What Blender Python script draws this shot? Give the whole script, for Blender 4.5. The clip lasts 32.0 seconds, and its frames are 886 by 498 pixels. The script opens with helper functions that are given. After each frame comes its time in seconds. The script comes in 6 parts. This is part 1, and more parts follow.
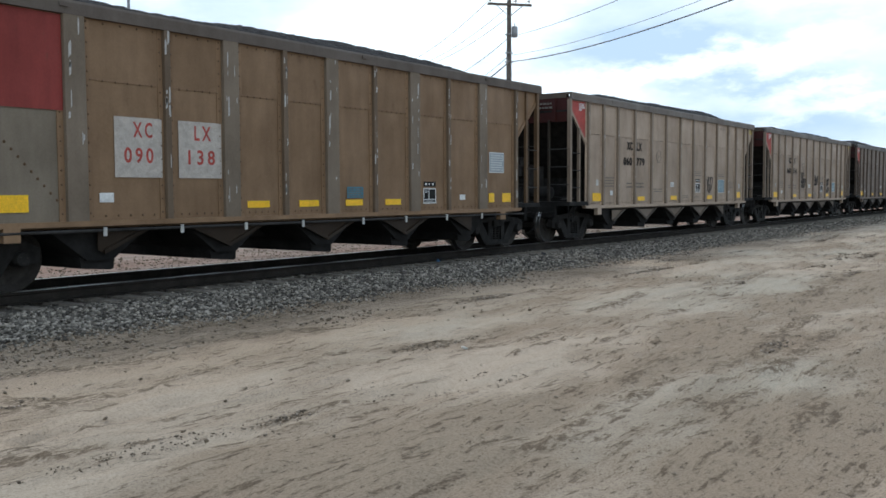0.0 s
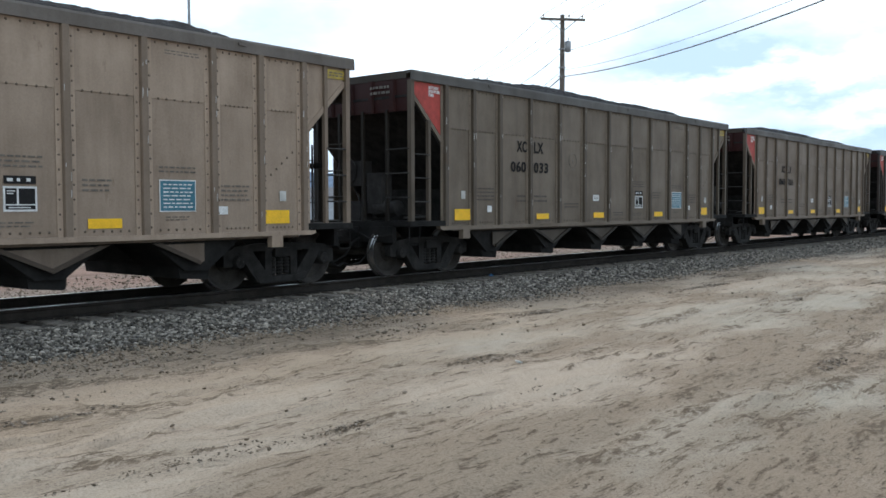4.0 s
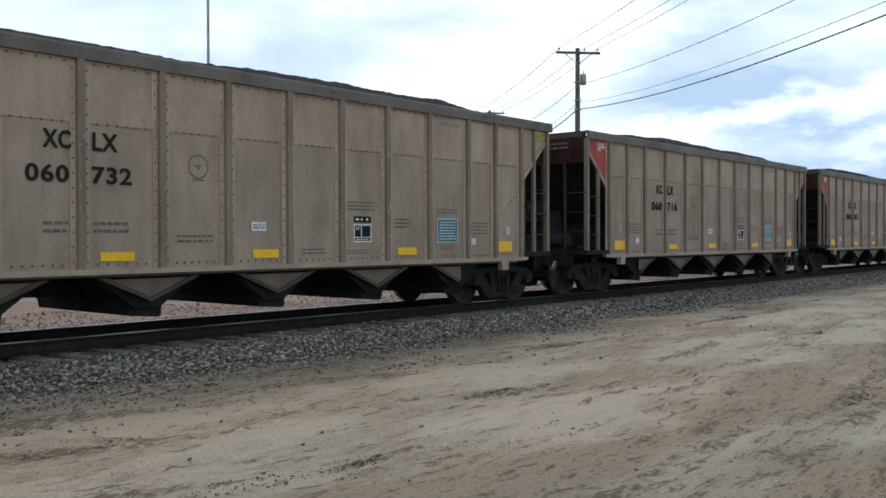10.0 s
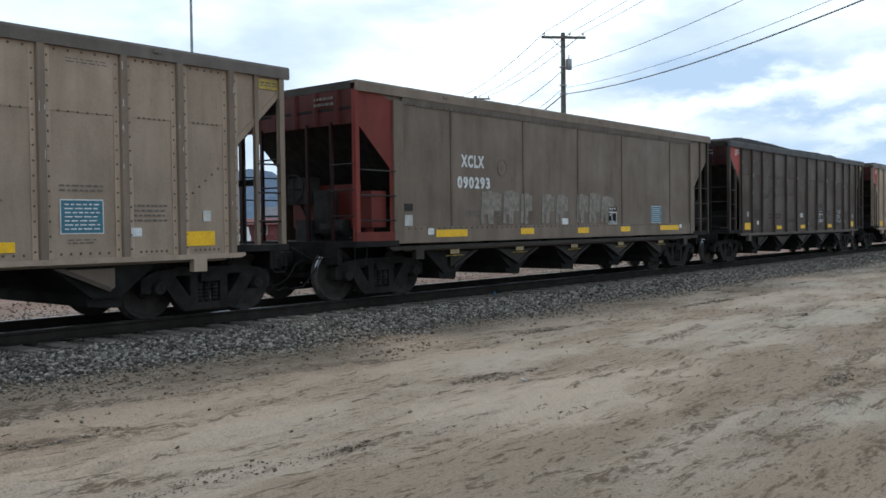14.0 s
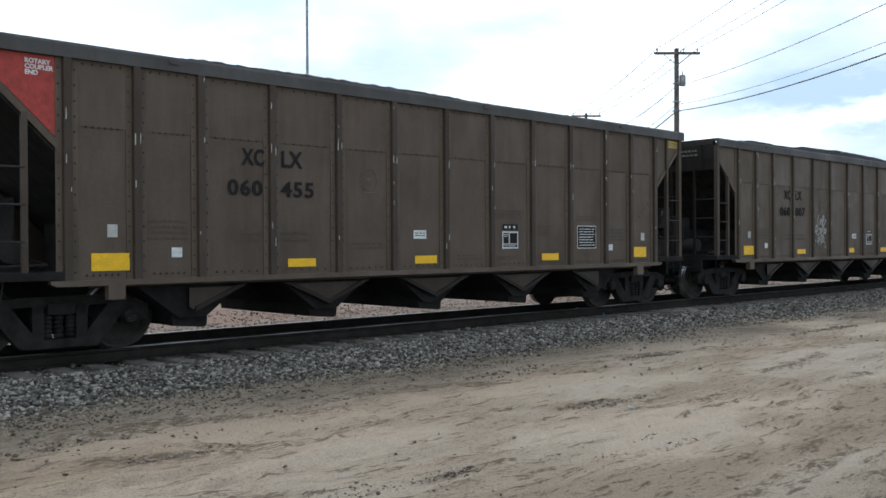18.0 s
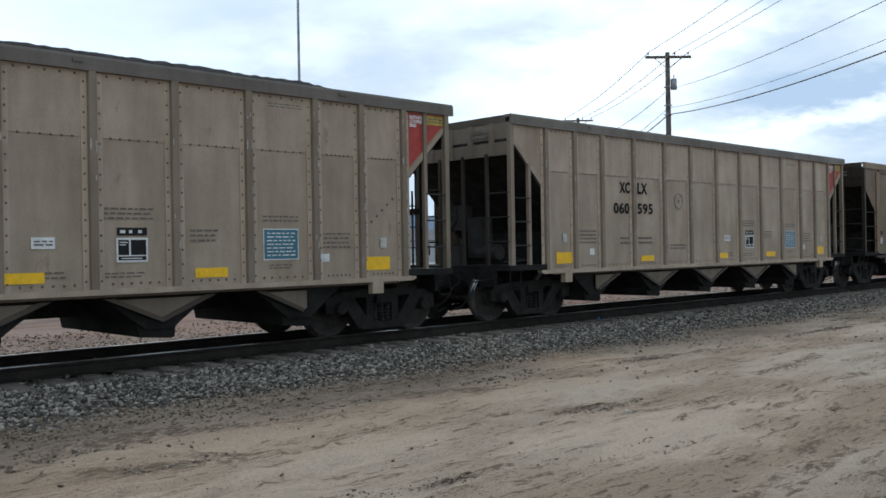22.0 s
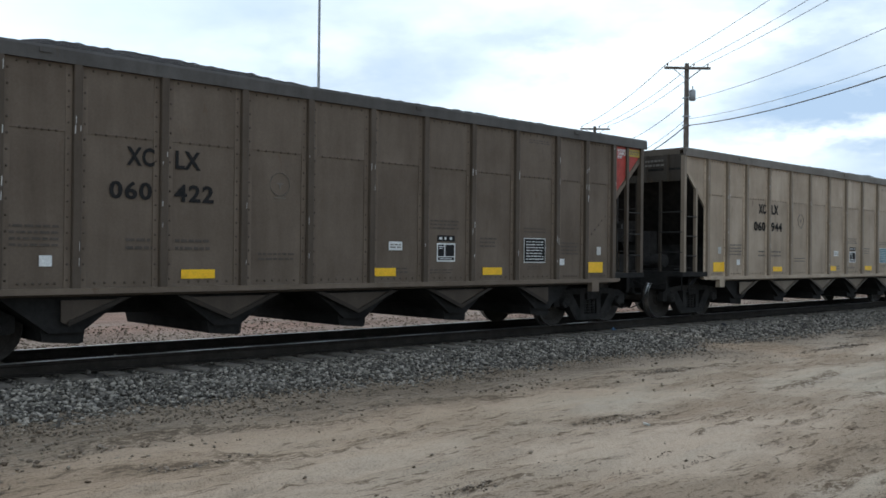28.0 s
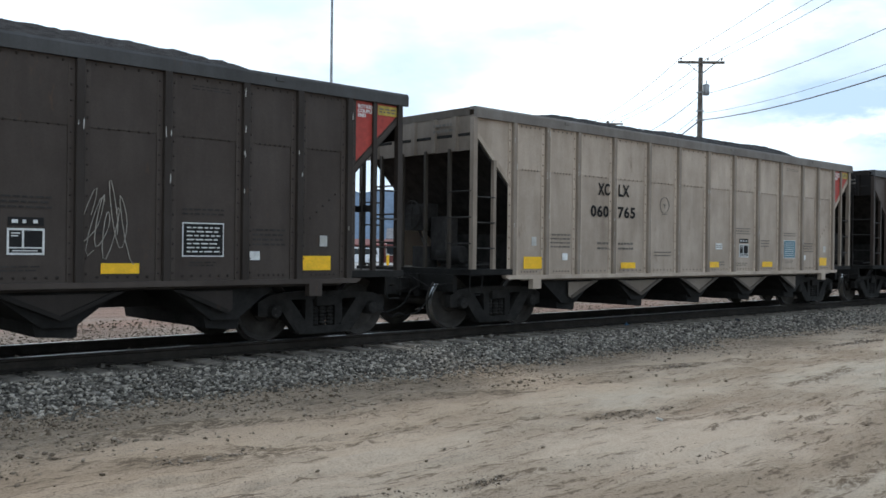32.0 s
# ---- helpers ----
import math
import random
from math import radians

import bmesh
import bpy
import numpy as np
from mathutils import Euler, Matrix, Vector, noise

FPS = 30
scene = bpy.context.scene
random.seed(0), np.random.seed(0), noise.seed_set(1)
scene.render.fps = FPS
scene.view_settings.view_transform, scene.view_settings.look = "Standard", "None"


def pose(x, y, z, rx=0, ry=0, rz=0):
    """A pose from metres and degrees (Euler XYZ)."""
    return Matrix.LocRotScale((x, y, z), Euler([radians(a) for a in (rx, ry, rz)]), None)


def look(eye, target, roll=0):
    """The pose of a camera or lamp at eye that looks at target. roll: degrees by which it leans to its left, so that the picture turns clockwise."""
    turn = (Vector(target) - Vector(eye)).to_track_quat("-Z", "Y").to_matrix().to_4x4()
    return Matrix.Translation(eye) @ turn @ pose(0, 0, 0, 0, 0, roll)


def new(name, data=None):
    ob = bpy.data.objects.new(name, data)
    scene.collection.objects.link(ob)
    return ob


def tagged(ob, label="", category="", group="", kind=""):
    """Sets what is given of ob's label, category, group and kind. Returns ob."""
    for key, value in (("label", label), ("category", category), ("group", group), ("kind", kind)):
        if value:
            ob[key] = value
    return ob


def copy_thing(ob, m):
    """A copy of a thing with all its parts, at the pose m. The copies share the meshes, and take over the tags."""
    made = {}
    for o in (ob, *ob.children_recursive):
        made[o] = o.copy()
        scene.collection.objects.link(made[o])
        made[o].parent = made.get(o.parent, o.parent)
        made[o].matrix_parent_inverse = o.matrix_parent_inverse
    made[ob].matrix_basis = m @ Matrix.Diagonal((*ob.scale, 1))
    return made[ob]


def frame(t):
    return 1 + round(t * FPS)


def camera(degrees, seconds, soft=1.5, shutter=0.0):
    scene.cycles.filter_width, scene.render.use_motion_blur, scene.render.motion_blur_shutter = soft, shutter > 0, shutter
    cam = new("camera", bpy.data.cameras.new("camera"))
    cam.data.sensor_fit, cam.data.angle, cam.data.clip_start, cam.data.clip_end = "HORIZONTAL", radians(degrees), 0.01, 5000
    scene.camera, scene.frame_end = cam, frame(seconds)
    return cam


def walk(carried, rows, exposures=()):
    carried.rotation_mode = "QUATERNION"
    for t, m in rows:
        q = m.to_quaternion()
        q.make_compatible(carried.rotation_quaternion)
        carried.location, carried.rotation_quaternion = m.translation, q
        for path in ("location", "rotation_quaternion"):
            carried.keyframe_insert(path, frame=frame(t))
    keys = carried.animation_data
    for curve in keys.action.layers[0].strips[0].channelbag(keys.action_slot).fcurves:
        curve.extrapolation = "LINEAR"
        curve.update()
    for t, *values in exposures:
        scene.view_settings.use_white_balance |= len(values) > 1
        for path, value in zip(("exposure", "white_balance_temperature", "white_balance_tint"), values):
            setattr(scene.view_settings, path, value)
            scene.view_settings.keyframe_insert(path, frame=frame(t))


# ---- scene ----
# ------------------------------------------------------------------ camera
cam = camera(52.05, 32.0, soft=1.6)
PATH = [
    (0.0, pose(0.122, 0.036, 1.553, 86.46, 0.27, -53.81)),
    (0.5, pose(0.173, 0.001, 1.597, 86.31, 0.20, -53.21)),
    (1.0, pose(0.183, -0.011, 1.585, 88.20, 0.64, -53.39)),
    (1.5, pose(0.190, -0.009, 1.592, 87.83, 1.22, -53.80)),
    (2.0, pose(0.177, -0.006, 1.566, 87.70, 0.48, -52.10)),
    (2.5, pose(0.168, -0.001, 1.547, 87.36, 0.50, -51.83)),
    (4.5, pose(-0.029, -0.020, 1.570, 87.38, 0.11, -50.34)),
    (5.0, pose(-0.024, -0.021, 1.559, 87.31, -0.06, -50.84)),
    (5.5, pose(-0.032, -0.022, 1.561, 87.85, 0.04, -50.54)),
    (6.0, pose(-0.024, -0.017, 1.566, 87.73, -0.03, -50.84)),
    (6.5, pose(-0.029, -0.025, 1.563, 87.86, 0.09, -50.90)),
    (7.0, pose(-0.023, -0.022, 1.574, 88.28, -0.11, -51.23)),
    (7.5, pose(-0.033, -0.018, 1.578, 88.68, -0.36, -50.93)),
    (8.0, pose(-0.041, -0.009, 1.562, 88.43, -0.03, -50.65)),
    (8.5, pose(-0.025, -0.021, 1.569, 88.77, -0.03, -50.50)),
    (9.0, pose(-0.045, -0.011, 1.567, 88.83, -0.21, -50.32)),
    (9.5, pose(-0.032, -0.017, 1.572, 89.28, -0.17, -49.58)),
    (10.0, pose(-0.019, -0.013, 1.578, 89.38, 0.18, -49.55)),
    (10.5, pose(-0.008, -0.007, 1.585, 89.79, 0.42, -49.18)),
    (11.0, pose(-0.010, -0.007, 1.579, 90.21, 0.40, -49.05)),
    (11.5, pose(-0.017, -0.008, 1.582, 90.14, 0.22, -49.31)),
    (12.0, pose(-0.023, -0.012, 1.574, 88.95, 0.90, -49.55)),
    (12.5, pose(-0.032, -0.023, 1.566, 89.14, 0.27, -49.89)),
    (13.0, pose(-0.028, -0.039, 1.567, 88.91, 0.47, -49.56)),
    (13.5, pose(-0.005, -0.037, 1.568, 88.68, 0.47, -50.05)),
    (14.0, pose(-0.008, -0.008, 1.570, 88.51, 0.71, -50.37)),
    (14.5, pose(-0.019, -0.006, 1.577, 88.58, 0.78, -49.75)),
    (16.5, pose(-0.011, 0.059, 1.645, 89.58, -0.73, -43.85)),
    (17.0, pose(0.001, 0.020, 1.649, 89.18, -0.38, -42.32)),
    (17.5, pose(0.025, -0.014, 1.645, 89.24, -0.64, -42.24)),
    (18.0, pose(0.024, -0.016, 1.629, 89.65, 0.31, -43.50)),
    (18.5, pose(0.030, -0.015, 1.624, 89.50, 0.41, -43.94)),
    (19.0, pose(0.029, -0.006, 1.624, 89.53, 0.63, -44.26)),
    (19.5, pose(0.038, -0.004, 1.628, 89.66, 0.67, -44.42)),
    (20.0, pose(0.042, -0.001, 1.633, 89.65, 0.85, -44.89)),
    (20.5, pose(0.033, 0.010, 1.628, 89.67, 0.96, -45.08)),
    (21.0, pose(0.032, 0.012, 1.622, 90.07, 0.87, -44.25)),
    (21.5, pose(0.034, 0.010, 1.621, 90.43, 0.83, -44.45)),
    (22.0, pose(0.028, 0.002, 1.624, 90.03, 0.98, -43.90)),
    (22.5, pose(0.030, -0.005, 1.627, 89.61, 0.93, -44.17)),
    (23.0, pose(0.023, 0.002, 1.627, 89.60, 1.06, -43.51)),
    (23.5, pose(0.038, -0.001, 1.626, 90.07, 1.35, -43.54)),
    (24.0, pose(0.025, -0.004, 1.626, 89.99, 0.91, -43.60)),
    (24.5, pose(0.029, -0.002, 1.635, 90.02, 0.57, -43.75)),
    (25.0, pose(0.036, 0.014, 1.642, 91.04, 0.51, -43.66)),
    (25.5, pose(0.044, 0.018, 1.626, 90.88, 0.42, -43.46)),
    (27.5, pose(-0.102, 0.014, 1.658, 90.98, -0.02, -43.07)),
    (28.0, pose(-0.107, 0.022, 1.668, 90.28, -0.60, -43.15)),
    (28.5, pose(-0.113, 0.039, 1.671, 90.32, -0.49, -42.83)),
    (29.0, pose(-0.112, 0.041, 1.656, 89.88, -0.49, -43.41)),
    (29.5, pose(-0.102, 0.042, 1.672, 90.20, -0.36, -43.11)),
    (30.0, pose(-0.110, 0.043, 1.668, 90.18, -0.38, -42.69)),
    (30.5, pose(-0.104, 0.044, 1.671, 90.05, -0.66, -42.75)),
    (31.0, pose(-0.109, 0.039, 1.676, 90.06, -0.92, -42.95)),
    (31.5, pose(-0.118, 0.051, 1.666, 89.95, -0.88, -42.49)),
    (32.0, pose(-0.106, 0.027, 1.662, 89.96, -0.66, -42.37)),
]
# the camera's own brightening and darkening, in stops
EXPOSURE = [(0, .10), (1, 0), (2, .06), (5, .32), (6, .33), (7, .32), (8, .08), (9, .0), (10, -.08), (11, -.27), (12, -.1), (13, -.1), (14, -.05), (17, .12),
            (18, .12), (19, .22), (20, .07), (21, -.13), (22, -.15), (23, .02), (24, .04), (25, -.27), (28, -.12), (29, -.14), (30, -.15), (31, .03), (32, .16)]
# the clip's white balance is slightly cool
walk(cam, PATH, [(t, stops + .07, 6330, 8.0) for t, stops in EXPOSURE])

# ------------------------------------------------------------------ world, sun
SUN_AZ, SUN_EL = 21.0, 45.0


# banks of cloud and gaps beyond the track: weight, bearing, height, slope, length, depth
CLOUDS = [(-.085, 68.0, 9.1, .16, 8.0, .9), (.12, 69.0, 7.5, .15, 9.0, .8), (-.08, 73.0, 6.4, .06, 4.5, .5), (.12, 77.0, 5.0, .04, 5.5, .8),
          (.14, 54.0, 10.4, .10, 5.0, 3.0), (-.05, 49.0, 13.4, .10, 7.0, 1.6), (.10, 63.0, 13.5, .1, 6.0, 1.6), (-.03, 40.0, 11.5, 0, 6.0, 2.0), (.07, 30.0, 10.0, 0, 7.0, 4.0)]


def make_world():
    w = bpy.data.worlds.new("sky")
    scene.world = w
    w.use_nodes = True
    nt = w.node_tree
    nt.nodes.clear()
    N, K = nt.nodes.new, nt.links.new
    out, bg = N("ShaderNodeOutputWorld"), N("ShaderNodeBackground")
    sky = N("ShaderNodeTexSky")
    sky.sky_type, sky.sun_disc = "NISHITA", False
    sky.sun_elevation, sky.sun_rotation = radians(SUN_EL), radians(SUN_AZ)
    gain = N("ShaderNodeMix")
    gain.data_type, gain.blend_type = "RGBA", "MULTIPLY"
    gain.inputs[0].default_value = 1.0
    gain.inputs[7].default_value = (0.16, 0.155, 0.15, 1)
    K(sky.outputs[0], gain.inputs[6])
    tc, mp = N("ShaderNodeTexCoord"), N("ShaderNodeMapping")
    mp.inputs["Scale"].default_value = (1.0, 1.0, 2.6)
    mp.inputs["Location"].default_value = (0.35, 0.1, 0.0)
    K(tc.outputs["Generated"], mp.inputs[0])
    big, fine = N("ShaderNodeTexNoise"), N("ShaderNodeTexNoise")
    for n, s, d in ((big, 2.0, 6.0), (fine, 3.2, 9.0)):
        n.inputs["Scale"].default_value, n.inputs["Detail"].default_value = s, d
        n.inputs["Roughness"].default_value = 0.5
        K(mp.outputs[0], n.inputs[0])
    cover, tone = N("ShaderNodeValToRGB"), N("ShaderNodeValToRGB")
    cover.color_ramp.elements[0].position, cover.color_ramp.elements[1].position = 0.41, 0.51
    tone.color_ramp.elements[0].position, tone.color_ramp.elements[1].position = 0.42, 0.60
    tone.color_ramp.elements[0].color = (0.53, 0.70, 0.93, 1)
    tone.color_ramp.elements[1].color = (1.12, 1.255, 1.365, 1)
    mid = tone.color_ramp.elements.new(0.50)
    mid.color = (0.75, 0.89, 1.05, 1)
    K(big.outputs[0], cover.inputs[0])
    def calc(op, a, b=0.0):
        n = N("ShaderNodeMath")
        n.operation = op
        for k, v in enumerate((a, b)):
            if isinstance(v, bpy.types.NodeSocket):
                K(v, n.inputs[k])
            else:
                n.inputs[k].default_value = v
        return n.outputs[0]
    # bearing and height above the horizon, in degrees, broken up at the clouds' edges
    sep = N("ShaderNodeSeparateXYZ")
    K(tc.outputs["Generated"], sep.inputs[0])
    puff, roll = N("ShaderNodeTexNoise"), N("ShaderNodeTexNoise")
    for n, s in ((puff, 17.0), (roll, 11.0)):
        n.inputs["Scale"].default_value, n.inputs["Detail"].default_value, n.inputs["Roughness"].default_value = s, 7.0, 0.58
        K(mp.outputs[0], n.inputs[0])
    az = calc("ADD", calc("MULTIPLY", calc("ARCTAN2", sep.outputs[0], sep.outputs[1]), 57.296), calc("MULTIPLY", calc("SUBTRACT", roll.outputs[0], .5), 12.0))
    el = calc("ADD", calc("MULTIPLY", calc("ARCSINE", sep.outputs[2]), 57.296), calc("MULTIPLY", calc("SUBTRACT", puff.outputs[0], .5), 4.5))

    def bank(a, e, slope, sx, sy):
        """One bank of cloud, or a gap: 1 in its middle, 0 away from it."""
        da = calc("SUBTRACT", az, a)
        de = calc("SUBTRACT", calc("SUBTRACT", el, e), calc("MULTIPLY", da, slope))
        u, v = calc("DIVIDE", da, sx), calc("DIVIDE", de, sy)
        return calc("POWER", 2.718, calc("MULTIPLY", calc("ADD", calc("MULTIPLY", u, u), calc("MULTIPLY", v, v)), -1.0))
    tone_at = calc("ADD", calc("MULTIPLY", fine.outputs[0], .55), .255)
    for weight, *where in CLOUDS:
        tone_at = calc("ADD", tone_at, calc("MULTIPLY", bank(*where), weight))
    K(tone_at, tone.inputs[0])
    mix = N("ShaderNodeMix")
    mix.data_type = "RGBA"
    K(calc("MAXIMUM", cover.outputs[0], calc("MINIMUM", calc("MULTIPLY", bank(60, 9, 0, 34, 11), 2.0), 1.0)), mix.inputs[0])
    K(gain.outputs[2], mix.inputs[6]), K(tone.outputs[0], mix.inputs[7])
    K(mix.outputs[2], bg.inputs[0])
    bg.inputs[1].default_value = 1.0
    K(bg.outputs[0], out.inputs[0])


make_world()
sun = new("sun", bpy.data.lights.new("sun", "SUN"))
sun.data.energy, sun.data.angle, sun.data.color = 1.3, radians(12), (1.0, 0.95, 0.88)
# the sun stands high behind the track, to the right
sun.matrix_world = look((20, 52, 56), (0, 0, 0))

# ------------------------------------------------------------------ materials


def material(name, rough=0.7, metal=0.0):
    m = bpy.data.materials.new(name)
    m.use_nodes = True
    b = m.node_tree.nodes["Principled BSDF"]
    b.inputs["Roughness"].default_value, b.inputs["Metallic"].default_value = rough, metal
    return m, m.node_tree, b


def noise_node(nt, vec, scale, detail=6, rough=0.6, distort=0.0):
    n = nt.nodes.new("ShaderNodeTexNoise")
    n.inputs["Scale"].default_value, n.inputs["Detail"].default_value = scale, detail
    n.inputs["Roughness"].default_value, n.inputs["Distortion"].default_value = rough, distort
    nt.links.new(vec, n.inputs["Vector"])
    return n.outputs[0]


def ramp(nt, fac, *stops):
    r = nt.nodes.new("ShaderNodeValToRGB")
    e = r.color_ramp.elements
    while len(e) < len(stops):
        e.new(0.5)
    for el, (p, c) in zip(e, stops):
        el.position, el.color = p, (*c, 1) if len(c) == 3 else c
    nt.links.new(fac, r.inputs[0])
    return r.outputs[0]


def blend(nt, a, b, fac=1.0, kind="MULTIPLY"):
    n = nt.nodes.new("ShaderNodeMix")
    n.data_type, n.blend_type = "RGBA", kind
    for s, v in ((0, fac), (6, a), (7, b)):
        if isinstance(v, bpy.types.NodeSocket):
            nt.links.new(v, n.inputs[s])
        else:
            n.inputs[s].default_value = v if s == 0 else (*v, 1)
    return n.outputs[2]


def mapped(nt, scale=(1, 1, 1), source="Object", shift=True):
    tc, mp = nt.nodes.new("ShaderNodeTexCoord"), nt.nodes.new("ShaderNodeMapping")
    mp.inputs["Scale"].default_value = scale
    nt.links.new(tc.outputs[source], mp.inputs[0])
    if shift:
        info, mul = nt.nodes.new("ShaderNodeObjectInfo"), nt.nodes.new("ShaderNodeMath")
        mul.operation, mul.inputs[1].default_value = "MULTIPLY", 40.0
        nt.links.new(info.outputs["Random"], mul.inputs[0])
        nt.links.new(mul.outputs[0], mp.inputs["Location"])
    return mp.outputs[0]


def bump(nt, b, height, strength=0.3, dist=0.01):
    n = nt.nodes.new("ShaderNodeBump")
    n.inputs["Strength"].default_value, n.inputs["Distance"].default_value = strength, dist
    nt.links.new(height, n.inputs["Height"])
    nt.links.new(n.outputs[0], b.inputs["Normal"])


def paint_material():
    """Weathered car paint: the car's own colour under coal dust, streaks and rust."""
    m, nt, b = material("weathered_paint", 0.62)
    b.inputs["Specular IOR Level"].default_value = 0.2
    info = nt.nodes.new("ShaderNodeObjectInfo")
    streak = noise_node(nt, mapped(nt, (3.0, 3.0, 0.5)), 1.3, 6, 0.6)
    cloud = noise_node(nt, mapped(nt, (0.8, 0.8, 0.8)), 1.3, 6, 0.6)
    speck = noise_node(nt, mapped(nt, (1, 1, 1)), 34, 4, 0.7)
    c = blend(nt, info.outputs["Color"], ramp(nt, streak, (0.30, (0.82, 0.81, 0.79)), (0.60, (1.04, 1.04, 1.03))))
    c = blend(nt, c, ramp(nt, cloud, (0.3, (0.80, 0.79, 0.78)), (0.68, (1.07, 1.07, 1.07))))
    c = blend(nt, c, ramp(nt, speck, (0.35, (0.92, 0.91, 0.90)), (0.6, (1.02, 1.02, 1.02))))
    rust = ramp(nt, noise_node(nt, mapped(nt, (2.2, 2.2, 0.8)), 2.1, 8, 0.7), (0.62, (0, 0, 0)), (0.74, (0.55, 0.55, 0.55)))
    c = blend(nt, c, (0.10, 0.055, 0.03), rust, "MIX")
    chip = ramp(nt, noise_node(nt, mapped(nt, (2.2, 2.2, 1.0)), 7.0, 5, 0.72), (0.735, (0, 0, 0)), (0.76, (0.6,) * 3))
    c = blend(nt, c, (0.42, 0.39, 0.36), chip, "MIX")
    nt.links.new(c, b.inputs["Base Color"])
    nt.links.new(ramp(nt, cloud, (0.3, (0.68, 0.68, 0.68)), (0.7, (0.44, 0.44, 0.44))), b.inputs["Roughness"])
    bump(nt, b, cloud, 0.35, 0.03)
    return m


def plain(name, col, rough=0.8, metal=0.0, scale=6.0, low=0.7, high=1.15, source="Object", strength=0.25, dist=0.01, shift=True):
    m, nt, b = material(name, rough, metal)
    v = mapped(nt, (1, 1, 1), source, shift)
    big, small = noise_node(nt, v, scale), noise_node(nt, v, scale * 7.3, 4)
    c = blend(nt, col, ramp(nt, big, (0.3, (low,) * 3), (0.7, (high,) * 3)))
    c = blend(nt, c, ramp(nt, small, (0.3, (0.8,) * 3), (0.7, (1.12,) * 3)))
    nt.links.new(c, b.inputs["Base Color"])
    bump(nt, b, small, strength, dist)
    if rough > .78:
        b.inputs["Specular IOR Level"].default_value = 0.15
    return m


def island_stone(name, dark, light, rough=0.85):
    """Loose stones, each with a shade of its own."""
    m, nt, b = material(name, rough)
    geo = nt.nodes.new("ShaderNodeNewGeometry")
    b.inputs["Specular IOR Level"].default_value = 0.15
    c = ramp(nt, geo.outputs["Random Per Island"], (0.0, dark), (0.6, [a * .65 + q * .35 for a, q in zip(dark, light)]), (1.0, light))
    g = noise_node(nt, mapped(nt, (1, 1, 1), "Object", False), 60, 4)
    c = blend(nt, c, ramp(nt, g, (0.3, (0.8,) * 3), (0.7, (1.15,) * 3)))
    nt.links.new(c, b.inputs["Base Color"])
    return m


